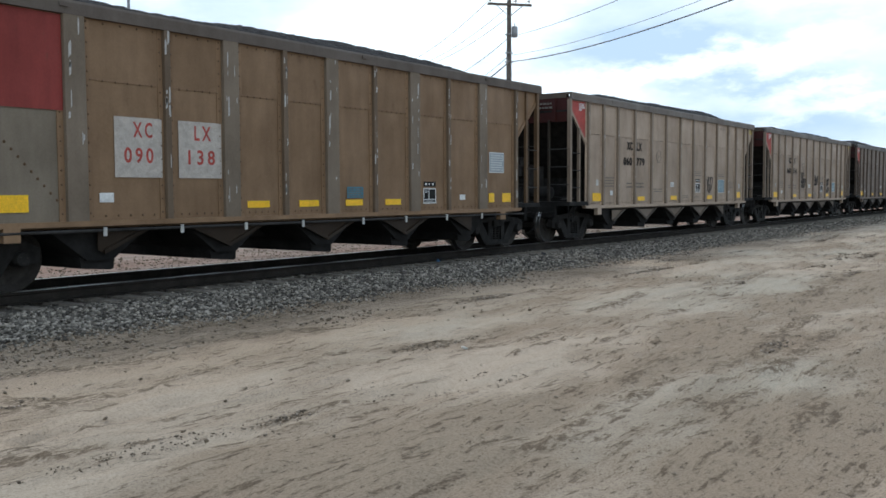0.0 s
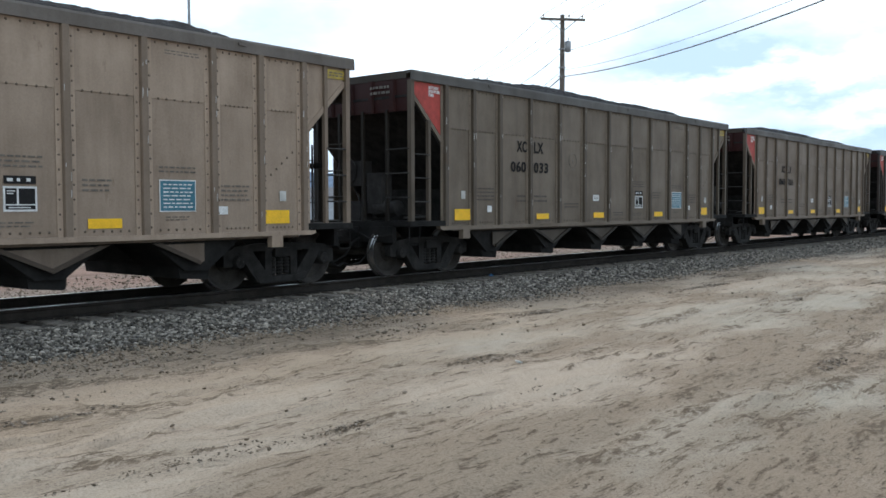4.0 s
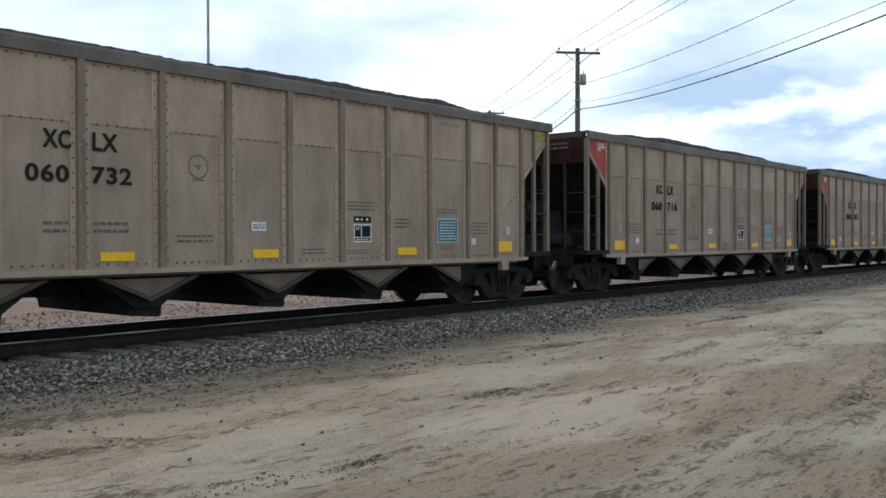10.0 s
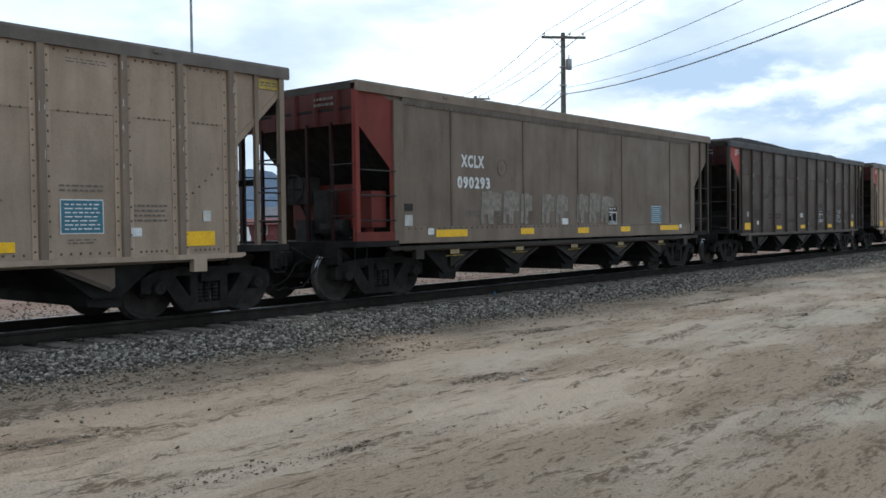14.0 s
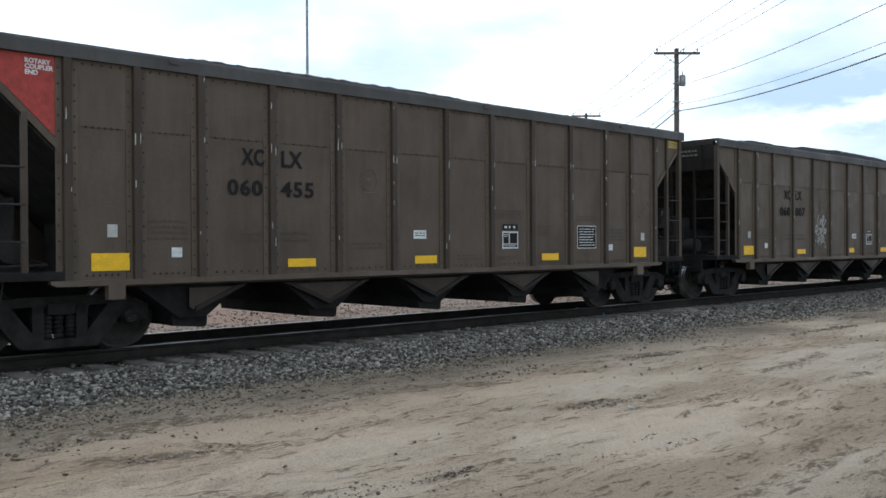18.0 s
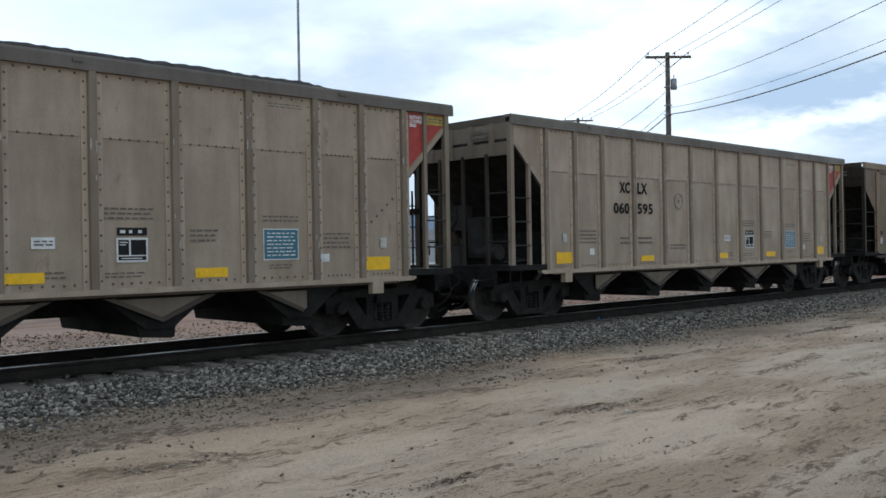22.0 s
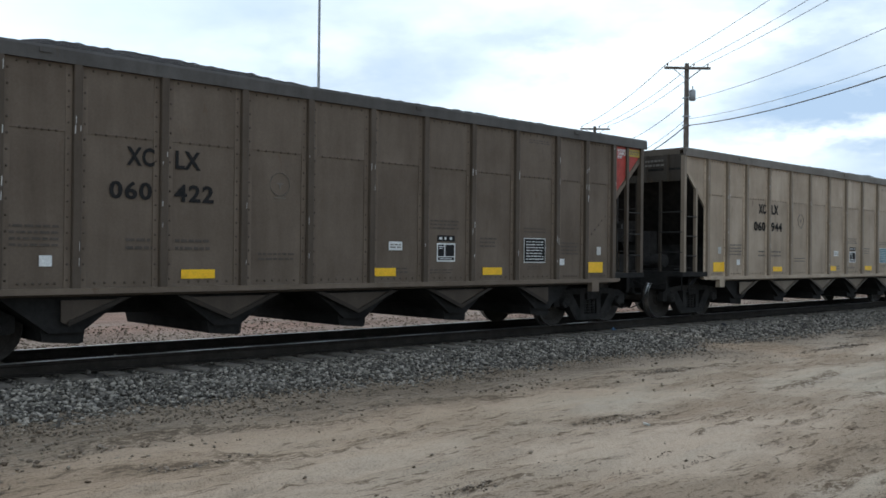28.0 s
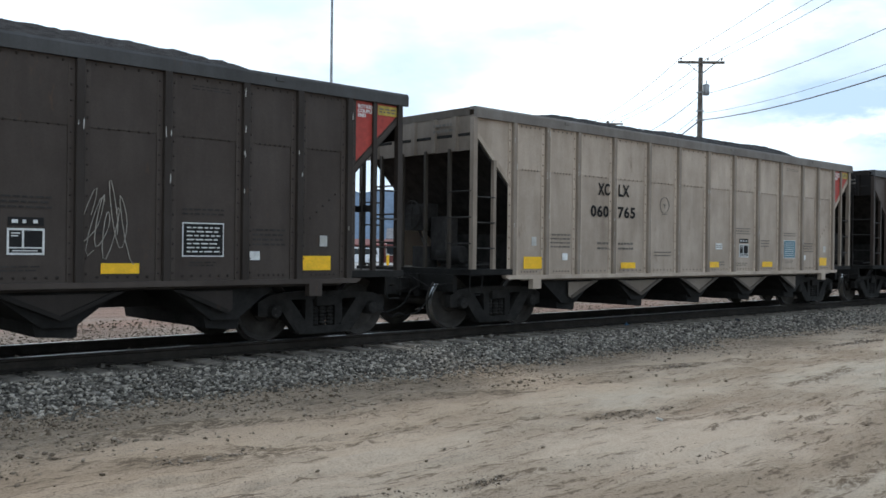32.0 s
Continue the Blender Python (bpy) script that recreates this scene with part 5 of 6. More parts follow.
    decal(car, "emblem", cached("emblem", emblem_mesh), -3.0, 2.5, NEAR - .012)
    for rows, w, h, x, z, s in ((2, .5, .16, -4.0, 1.55, 21), (2, .5, .16, -3.3, 1.55, 22)):
        decal(car, "small_lettering", bars_mesh(rows, w, h, "faded", s), x, z, NEAR - .012)
    for x in POCKETS:
        decal(car, "gate_tag", plate_mesh(.28, .10, "cream"), x, .82, -1.515)
        decal(car, "small_lettering", bars_mesh(1, .55, .035, "dull_yellow", 44), x, .735, -1.515)


TRAIN = [make_car(i) for i in range(len(CARS))]
# where the rear corner of the first car stands, second by second
RUN = [(0.0, 18.99), (1.0, 1.19), (2.0, -17.36), (5.0, -71.90), (6.0, -89.79), (7.0, -107.73), (8.0, -126.27), (9.0, -143.97), (10.0, -161.75), (11.0, -179.59), (12.0, -197.95), (13.0, -215.73), (14.0, -233.62), (17.0, -287.71), (18.0, -306.19), (19.0, -323.95), (20.0, -341.86), (21.0, -360.21), (22.0, -378.04), (23.0, -395.80), (24.0, -413.67), (25.0, -432.10), (28.0, -486.30), (29.0, -504.18), (30.0, -521.96), (31.0, -540.26), (32.0, -558.02)]

# ------------------------------------------------------------------ ground


def lattice(X, Y, seed):
    """Smooth value noise on a unit lattice."""
    r = np.random.RandomState(seed).rand(256, 256)
    i, j = np.floor(X).astype(int), np.floor(Y).astype(int)
    u, v = X - i, Y - j
    u, v = u * u * (3 - 2 * u), v * v * (3 - 2 * v)
    g = lambda a, b: r[a % 256, b % 256]
    return (g(i, j) * (1 - u) + g(i + 1, j) * u) * (1 - v) + (g(i, j + 1) * (1 - u) + g(i + 1, j + 1) * u) * v - .5


def spread(lo, hi, step, far, grow=1.35):
    mid = list(np.arange(lo, hi, step))
    a, b, s = lo, hi, step
    left, right = [], []
    while a > -far:
        s *= grow
        a -= s
        left.append(a)
    s = step
    while b < far:
        s *= grow
        b += s
        right.append(b)
    return np.array(left[::-1] + mid + right)


# rows of churned dirt along the wheel tracks: x, y at both ends, half width
ROWS_NEAR = [(3.05, 6.56, 3.60, 6.32, .16), (3.72, 6.62, 4.05, 6.36, .10), (3.28, 5.51, 3.67, 5.44, .06), (3.52, 4.87, 3.84, 4.78, .04), (2.6, 5.56, 3.0, 5.36, .07),
             (4.07, 6.14, 4.53, 6.08, .05), (4.38, 4.61, 5.01, 4.56, .05), (4.95, 6.42, 5.27, 6.35, .06), (4.4, 7.40, 5.06, 7.14, .16), (3.4, 7.66, 4.04, 7.60, .18),
             (4.12, 4.38, 4.36, 4.33, .05), (6.45, 7.65, 7.33, 7.35, .14), (2.9, 5.18, 3.16, 5.06, .08), (5.0, 5.55, 5.2, 5.5, .04)]
ROWS_FAR = [(5.46, 2.89, 7.13, 2.89, .07), (6.87, 3.18, 7.47, 3.17, .06), (7.94, 3.25, 8.62, 3.31, .12), (6.64, 2.31, 7.04, 2.2, .1), (8.07, 2.71, 11.7, 2.94, .12),
            (7.22, 5.40, 8.67, 5.52, .04), (7.11, 5.62, 7.91, 5.66, .05), (7.52, 5.08, 8.47, 4.96, .06), (7.53, 4.57, 8.54, 4.63, .05), (10.6, 7.6, 12.2, 7.1, .16),
            (11.74, 5.55, 12.8, 5.65, .10), (10.94, 5.58, 11.46, 5.57, .06), (8.52, 4.23, 9.37, 4.34, .06), (5.58, 1.7, 6.91, 1.66, .10), (8.16, 2.35, 10.33, 2.45, .12),
            (4.79, 2.8, 5.2, 2.7, .08), (11.0, 4.5, 11.5, 4.5, .1), (13.5, 3.5, 19.0, 3.9, .12), (14.0, 5.0, 17.0, 5.2, .10)]


def churned(X, Y):
    """How far the dirt is churned up, from 0 to 1."""
    c = np.zeros_like(X)
    wob = .10 * lattice(X * 1.7, Y * 0 + 5, 61)
    for x0, y0, x1, y1, w in ROWS_NEAR + ROWS_FAR:
        d = np.array((x1 - x0, y1 - y0))
        n = np.hypot(*d)
        d = d / n
        u = (X - x0) * d[0] + (Y - y0) * d[1]
        v = (Y - y0) * d[0] - (X - x0) * d[1] + wob
        out = np.maximum(np.maximum(-u, u - n), 0)
        c = np.maximum(c, np.exp(-(v / w) ** 2 - (out / (2.5 * w)) ** 2))
    return c * np.clip(.75 + 1.6 * lattice(X * 3.1, Y * 7, 62), .15, 1)


def make_ground():
    xs, ys = spread(1.0, 34.0, .075, 4200), spread(.8, 9.2, .045, 4200)
    X, Y = np.meshgrid(xs, ys, indexing="ij")
    near = np.clip(1 - np.maximum(np.abs(X - 16) - 20, 0) / 30, 0, 1) * np.clip((9.0 - Y) / 1.5, 0, 1) * np.clip((Y + 12) / 6, 0, 1)
    # wheel tracks swing slowly along the road
    bend = Y + .35 * lattice(X * .05, Y * 0 + 3, 1) + .05 * X * .2
    tracks = np.zeros_like(X)
    r = random.Random(5)
    for k in range(16):
        c, w, d = r.uniform(-1, 8), r.uniform(.07, .16), r.uniform(.015, .04)
        lug = 1 + .5 * np.sin(X * r.uniform(20, 30))
        wave = c + .5 * lattice(X * .06 + k * 9, Y * 0, 20 + k)
        on = np.clip(.2 + 3 * lattice(X * .12 + 4 * k, Y * 0 + 1, 50 + k), 0, 1)
        tracks += on * d * (-np.exp(-((bend - wave) / w) ** 2) * lug + .7 * np.exp(-((np.abs(bend - wave) - 1.7 * w) / (.6 * w)) ** 2))
    rough = 1.5 * (.040 * lattice(X * .5, Y * .9, 2) + .030 * lattice(X * 1.1, Y * 2.6, 3) + .022 * lattice(X * 2.3, Y * 5, 4) + .016 * lattice(X * 5, Y * 9, 6))
    clod = np.maximum(lattice(X * 6, Y * 9, 7) - .22, 0) * .17 * np.clip(lattice(X * .45, Y * .9, 8) * 4 + .35, 0, 1)
    churn = churned(X, Y)
    Z = near * (tracks + rough + clod) + churn * (.022 + .03 * lattice(X * 7, Y * 11, 63))
    # far side: a low bank of red soil, then level ground
    bank = np.clip((Y - 18) / 4, 0, 1) * np.clip((46 - Y) / 12, 0, 1)
    Z += bank * (-.10 + .05 * lattice(X * .2, Y * .3, 9))
    n, m = X.shape
    v = np.stack([X, Y, Z], -1).reshape(-1, 3)
    q = (np.arange(n - 1)[:, None] * m + np.arange(m - 1)[None]).ravel()
    faces = np.stack([q, q + m, q + m + 1, q + 1], -1)
    me = bpy.data.meshes.new("ground")
    me.vertices.add(len(v))
    me.vertices.foreach_set("co", v.ravel())
    me.loops.add(faces.size)
    me.loops.foreach_set("vertex_index", faces.ravel())
    me.polygons.add(len(faces))
    me.polygons.foreach_set("loop_start", np.arange(0, faces.size, 4))
    me.polygons.foreach_set("loop_total", np.full(len(faces), 4))
    cy = v[faces, 1].mean(1)
    me.polygons.foreach_set("material_index", np.where(cy < 12, 0, np.where(cy < 44, 1, 2)).astype(np.int32))
    me.polygons.foreach_set("use_smooth", np.ones(len(faces), bool))
    for k in ("dirt", "redsoil", "lot"):
        me.materials.append(MAT[k])
    me.attributes.new("churn", "FLOAT", "POINT").data.foreach_set("value", churn.ravel().astype(np.float32))
    me.update()
    tagged(new("ground", me), "pale rutted dirt road and bare red soil", "ground", kind="structure")


make_ground()


def bed_height(y):
    """Top of the ballast across the track."""
    d = abs(y - TRACK_Y)
    if y > TRACK_Y:
        return .06 if d < 1.7 else max(-.12, .06 - (d - 1.7) * .09)
    return .02 if d < .9 else .055 if d < 1.45 else .065 - (d - 1.75) * .034 if d > 1.75 else .06


def make_bed():
    ys = np.linspace(TRACK_Y - 4.7, TRACK_Y + 3.8, 40)
    xs = np.concatenate([np.arange(-700, -5, 20), np.arange(-5, 75, .4), np.arange(75, 760, 20)])
    r = np.random.RandomState(3)
    v = [(x, y, bed_height(y) - (.05 if y < TRACK_Y - 3.2 else .02 if y < TRACK_Y - 1.6 else 0) + (r.uniform(-.012, .012) if -6 < x < 76 else 0)) for x in xs for y in ys]
    n = len(ys)
    f = [(i * n + j, (i + 1) * n + j, (i + 1) * n + j + 1, i * n + j + 1) for i in range(len(xs) - 1) for j in range(n - 1)]
    me = Geo().add(v, f).mesh("ballast_bed", MAT["bed"])
    return tagged(new("ballast_bed", me), "grey crushed stone ballast bed", "ballast", kind="structure")


def scatter(name, label, category, mat, spots, sizes, seed):
    """Loose angular stones in one mesh: spots are (x, y, z)."""
    r = np.random.RandomState(seed)
    base = np.array([(0, 0, 1), (.9, 0, .3), (-.2, .95, .35), (-.8, -.5, .4), (.3, -.85, .3), (.5, .4, -.7), (-.6, .3, -.7), (0, -.5, -.8)], float)
    tri = np.array([(0, 1, 2), (0, 2, 3), (0, 3, 4), (0, 4, 1), (1, 5, 2), (2, 5, 6), (2, 6, 3), (3, 6, 7), (3, 7, 4), (4, 7, 1), (1, 7, 5), (5, 7, 6)])
    n = len(spots)
    P = np.repeat(base[None], n, 0) * r.uniform(.65, 1.25, (n, 8, 1)) * np.stack([r.uniform(.8, 1.9, n), r.uniform(.6, 1.1, n), r.uniform(.35, .85, n)], -1)[:, None]
    a, b = r.uniform(0, 6.28, n), r.normal(0, .7, n)
    ca, sa, cb, sb = np.cos(a), np.sin(a), np.cos(b), np.sin(b)
    y, z = P[..., 1] * cb[:, None] - P[..., 2] * sb[:, None], P[..., 1] * sb[:, None] + P[..., 2] * cb[:, None]
    x = P[..., 0] * ca[:, None] - y * sa[:, None]
    y = P[..., 0] * sa[:, None] + y * ca[:, None]
    V = np.stack([x, y, z], -1) * np.asarray(sizes)[:, None, None] + np.asarray(spots)[:, None]
    F = (tri[None] + 8 * np.arange(n)[:, None, None]).reshape(-1, 3)
    me = bpy.data.meshes.new(name)
    me.vertices.add(n * 8)
    me.vertices.foreach_set("co", V.ravel())
    me.loops.add(F.size)
    me.loops.foreach_set("vertex_index", F.ravel())
    me.polygons.add(len(F))
    me.polygons.foreach_set("loop_start", np.arange(0, F.size, 3))
    me.polygons.foreach_set("loop_total", np.full(len(F), 3))
    me.materials.append(MAT[mat])
    me.update()
    return tagged(new(name, me), label, category, kind="stuff")


def make_ballast():
    r = np.random.RandomState(8)
    spots, sizes = [], []
    for x0, x1, n in ((2, 16, 26000), (16, 34, 20000), (34, 85, 16000)):
        x = r.uniform(x0, x1, n)
        edge = 2.15 + .03 * np.clip(x - 8, 0, 12) + .5 * lattice(x * .6, x * 0, 4) + .4 * lattice(x * 1.9, x * 0, 5)
        u = r.uniform(0, 1, n)
        y = TRACK_Y - 1.66 + .36 * lattice(x * 3.8, x * 0, 6) - edge * u
        keep = r.uniform(0, 1, n) < np.clip((1.04 - u) * 3.2, .05, 1) * np.clip(u * 9 + .25, 0, 1)
        x, y, u = x[keep], y[keep], u[keep]
        spots += [(a, b, max(bed_height(b), -.005) + r.uniform(-.012, .022)) for a, b in zip(x, y)]
        sizes += list((.014 + .030 * r.uniform(0, 1, len(x)) ** 1.8) * (1.0 if x0 < 30 else 1.3) * np.clip(1.25 - u * .6, .6, 1))
    for x0, x1, n in ((0, 75, 9000),):
        x, y = r.uniform(x0, x1, n), r.uniform(TRACK_Y - 1.2, TRACK_Y + 3.4, n)
        spots += [(a, b, bed_height(b) + r.uniform(-.01, .02)) for a, b in zip(x, y)]
        sizes += list(r.uniform(.025, .055, n))
    n = 9000
    x, y = 4 + 30 * r.uniform(0, 1, n) ** 1.5, TRACK_Y + 1.0 + 2.3 * r.uniform(0, 1, n) ** 1.4
    spots += [(a, b, bed_height(b) + r.uniform(-.01, .02)) for a, b in zip(x, y)]
    sizes += list(r.uniform(.02, .05, n))
    n = 9000
    x, y = 3 + 32 * r.uniform(0, 1, n) ** 1.5, TRACK_Y - r.uniform(1.15, 1.62, n)
    spots += [(a, b, bed_height(b) + r.uniform(-.02, .0)) for a, b in zip(x, y)]
    sizes += list(r.uniform(.010, .024, n))
    scatter("ballast", "loose grey crushed stone along the track", "gravel", "stone", spots, sizes, 4)
    n = 62000
    x, y = 1.5 + 34 * r.uniform(0, 1, n) ** 1.6, r.uniform(1.6, 9.3, n)
    keep = r.uniform(0, 1, n) < np.clip(.01 + (y - 6.7 - .05 * x + 1.6 * lattice(x * .7, y, 71)) * .5, .008, 1)
    x, y = x[keep], y[keep]
    size = .005 + .019 * r.uniform(0, 1, len(x)) ** 1.6
    # rubble on the soil past the track
    n = 6000
    x, y = np.append(x, 3 + 42 * r.uniform(0, 1, n) ** 1.4), np.append(y, TRACK_Y + 2.9 + 4.0 * r.uniform(0, 1, n) ** 2)
    size = np.append(size, r.uniform(.012, .036, n))
    scatter("pebbles", "scattered pebbles and clods on the dirt road", "pebbles", "pebble", [(a, b, .004) for a, b in zip(x, y)], size, 6)
    n = 160000
    x, y = 1.5 + 36 * r.uniform(0, 1, n) ** 1.2, r.uniform(.9, 8.9, n)
    here = lattice(x * .3, y * 1.5, 41) + .7 * lattice(x * .9, y * 6.5, 42) - .06 + .22 * np.clip(y - 7.0, 0, 1.5) * (x < 12)
    heap = churned(x, y)
    here = here + .45 * heap
    keep = r.uniform(0, 1, n) < np.clip(here * 5 - 1.5, .002, 1)
    keep &= r.uniform(0, 1, n) < np.clip((np.hypot(x, y) - 3.0) / 4, .05, 1)
    x, y, heap = x[keep], y[keep], heap[keep]
    scatter("dirt_clods", "crumbled dirt clods along the wheel tracks", "dirt clods", "clod", [(a, b, .001) for a, b in zip(x, y)], r.uniform(.004, .013, len(x)) * np.clip(x / 9, .8, 1.8) * (1 + .9 * np.clip(heap, 0, 1)), 16)


def rail_mesh():
    g = Geo()
    h = .17
    prof = [(-.075, 0), (.075, 0), (.075, .012), (.012, .03), (.009, .115), (.036, .13), (.036, h - .008), (.028, h), (-.028, h), (-.036, h - .008), (-.036, .13), (-.009, .115), (-.012, .03), (-.075, .012)]
    n = len(prof)
    xs = (-700, -100, 0, 40, 100, 760)
    v = [(x, *p) for x in xs for p in prof]
    for i in range(len(xs) - 1):
        for k in range(n):
            top = 1 if k in (6, 7, 8) else 0
            g.add([v[i * n + k], v[i * n + (k + 1) % n], v[(i + 1) * n + (k + 1) % n], v[(i + 1) * n + k]], [(0, 1, 2, 3)], top)
    return g.mesh("rail", MAT["rail"], MAT["railtop"])


def make_track():
    track = thing("railway_track", "single railway track with rusty rails on timber sleepers", "railway track", (0, TRACK_Y, 0), kind="structure")
    me = rail_mesh()
    for y in (-.755, .755):
        part("rail", me, track, "rusted rail with a polished head", (0, y, RAIL_Z - .17))
    r = random.Random(9)
    tie = [Geo().ext([(-.115, -.1), (.115, -.1), (.115, .06), (.10, .078), (-.10, .078), (-.115, .06)], "y", -1.52 + a, 1.39 + a).mesh("sleeper", MAT["wood"]) for a in (-.05, 0, .05)]
    plate = Geo().box(-.10, .10, -.17, .17, 0, .012).mesh("tie_plate", MAT["rail"])
    x = -2.0
    while x < 80:
        s = part("sleeper", r.choice(tie), track, "", pose(x, r.uniform(-.04, .04), r.uniform(-.004, .006), 0, 0, r.uniform(-1.5, 1.5)))
        if x < 30:
            for y in (-.755, .755):
                part("tie_plate", plate, s, "", (0, y, .078))
        x += .53 + r.uniform(-.03, .03)
    return track


make_bed()
make_track()
make_ballast()


def litter():
    """A scrap of blue plastic and a dark stone by the sleepers."""
    g = Geo().add([(-.06, -.03, 0), (.04, -.04, .01), (.07, .03, .0), (-.03, .04, .02), (0, 0, .07), (.03, .01, .05)], [(0, 1, 5, 4), (1, 2, 5), (2, 3, 4, 5), (3, 0, 4)])
    thing("plastic_scrap", "crumpled scrap of blue plastic on the ballast", "litter", (15.6, 11.5, .09), me=g.mesh("scrap", MAT["bluecloth"]))
    scatter("dark_stone", "one larger dark stone on the ballast", "stone", "coal", [(18.8, 10.75, .06)], [.13], 3)
    scatter("pale_stone", "small pale stone on the dirt road", "stone", "concrete", [(7.42, 5.12, .02)], [.04], 5)


litter()

# ------------------------------------------------------------------ poles and wires
LINE = Vector((.67, .742, 0))        # direction of the power line, away from the road
POLE = Vector((43.25, 27.03, 0))


def utility_pole(base, height, arm_z, label, extras=True):
    p = thing("utility_pole", label, "utility pole", tuple(base))
    part("shaft", Geo().tube([(0, 0, -.3), (0, 0, height * .5), (.02, 0, height)], .19, 12, r1=.12).mesh("shaft", MAT["pole"], smooth=True), p)
    across = Vector((LINE.y, -LINE.x, 0))
    a = Geo()
    u, w = across, LINE
    def beam(s0, s1, off, z0, z1, t):
        c = [u * s + w * (off + k) for s in (s0, s1) for k in (-t, t)]
        v = [(q.x, q.y, z) for q in c for z in (z0, z1)]
        a.add(v, [(0, 1, 3, 2), (4, 6, 7, 5), (0, 4, 5, 1), (2, 3, 7, 6), (0, 2, 6, 4), (1, 5, 7, 3)])
    beam(-1.25, 1.25, -.16, arm_z - .06, arm_z + .07, .05)
    part("crossarm", a.mesh("crossarm", MAT["pole"]), p)
    for s in (-1, 1):
        b = Geo()
        e = u * (s * .75) - w * .16
        c = -w * .12
        b.tube([(e.x, e.y, arm_z - .05), (c.x, c.y, arm_z - .65)], .02, 6)
        part("brace", b.mesh("brace", MAT["zinc"]), p)
    for s in (-1.1, .35, 1.1):
        e = u * s - w * .16
        part("insulator", cached("insulator", lambda: Geo().lathe([(0, 0), (.018, 0), (.018, .08), (.06, .09), (.04, .12), (.06, .14), (.035, .19), (0, .20)], (0, 0, 0), 10, "z").mesh("insulator", MAT["porcelain"])), p, "", (e.x, e.y, arm_z + .07))
    if extras:
        t = Geo().lathe([(0, 0), (.15, .01), (.17, .05), (.17, .55), (.15, .6), (0, .62)], (0, 0, 0), 14, "z")
        t.tube([(0, 0, .6), (.03, 0, .82)], .03, 6)
        q = u * .33
        part("transformer", t.mesh("transformer", MAT["zinc"], smooth=True), p, "small grey pole transformer", (q.x, q.y, arm_z - 1.75))
        for z in (arm_z - 1.6, arm_z - 2.6, arm_z - 3.1):
            part("bracket", Geo().box(-.16, .16, -.16, .16, -.03, .03).mesh("bracket", MAT["zinc"]), p, "", (0, 0, z))
    return p


utility_pole(POLE, 12.15, 11.86, "weathered wooden utility pole with crossarm and transformer")
POLE2 = POLE + LINE * 27
utility_pole(POLE2, 12.5, 12.25, "far wooden utility pole with crossarm", False)
POLE0 = POLE - LINE * 58
utility_pole(POLE0, 12.3, 12.0, "weathered wooden utility pole with crossarm", False)


def span(name, label, a, b, sag, r):
    pts = []
    for k in range(25):
        t = k / 24
        p = Vector(a).lerp(Vector(b), t)
        p.z -= sag * 4 * t * (1 - t)
        pts.append(p)
    thing(name, label, "wire", me=Geo().tube(pts, r, 5).mesh(name, MAT["wire"], smooth=True), group="wires of the power line")


def make_wires():
    u = Vector((LINE.y, -LINE.x, 0))
    for s in (-1.1, .35, 1.1):
        o = u * s - LINE * .16
        z = Vector((0, 0, 1))
        span("power_wire", "thin overhead power wire between poles", POLE + o + z * 12.12, POLE0 + o + z * 12.2, .9, .013)
        span("power_wire", "thin overhead power wire between poles", POLE + o + z * 12.12, POLE2 + o + z * 12.5, .35, .016)
    for z1, z0, z2, sag, r in ((10.1, 10.1, 10.6, 1.45, .013), (9.1, 9.1, 9.3, 1.6, .010), (8.75, 8.9, 9.0, 1.66, .024)):
        q = Vector((0, 0, 1))
        span("service_cable", "sagging black service cable", POLE + q * z1 - LINE * .15, POLE0 + q * z0, sag, r)
        span("service_cable", "sagging black service cable", POLE + q * z1 + LINE * .15, POLE2 + q * z2 - LINE * .15, sag * .45, r * 1.4)


make_wires()


def polar(az, dist, z=0.0):
    return (dist * math.sin(radians(az)), dist * math.cos(radians(az)), z)


def tall_mast():
    m = thing("light_mast", "tall slender grey steel mast behind the track", "mast", polar(35.1, 46))
    part("shaft", Geo().tube([(0, 0, 0), (0, 0, 8), (0, 0, 17)], .095, 12, r1=.055).mesh("shaft", MAT["zinc"], smooth=True), m)
    part("base_plate", Geo().box(-.25, .25, -.25, .25, -.15, .05).mesh("base", MAT["concrete"]), m)
    part("lamp_head", Geo().box(-.5, .5, -.15, .15, 16.95, 17.1).mesh("lamp_head", MAT["zinc"]), m)


tall_mast()


def stub_post():
    p = thing("wooden_post", "thick topped-off wooden pole with conduit and cable loops", "pole", polar(20.2, 30))
    part("shaft", Geo().tube([(0, 0, -.2), (0, 0, 7.0)], .14, 12, r1=.115).mesh("shaft", MAT["pole"], smooth=True), p)
    part("conduit", Geo().tube([(.2, -.02, 0), (.2, -.02, 6.2), (.27, -.02, 6.35)], .05, 8).mesh("conduit", MAT["zinc"], smooth=True), p)
    for x, z, s in ((.24, 6.0, 1), (-.18, 6.65, -1)):
        ring = [(x + s * .16 * (1 - math.cos(a)) * .6, -.05, z + .2 * math.sin(a)) for a in (k * math.pi / 8 for k in range(17))]
        part("cable_loop", Geo().tube(ring, .018, 6).mesh("loop", MAT["wire"]), p)
    for az, z0, z1 in ((33, 5.0, 3.6), (32, 6.1, 4.7)):
        e = Vector(polar(az, 60, z1 + 1.5)) - Vector(polar(20.2, 30))
        span("drop_wire", "slack drop wire from the wooden pole", Vector(polar(20.2, 30, z0)), Vector(polar(az, 60, z1 + 1.5)), .5, .012)


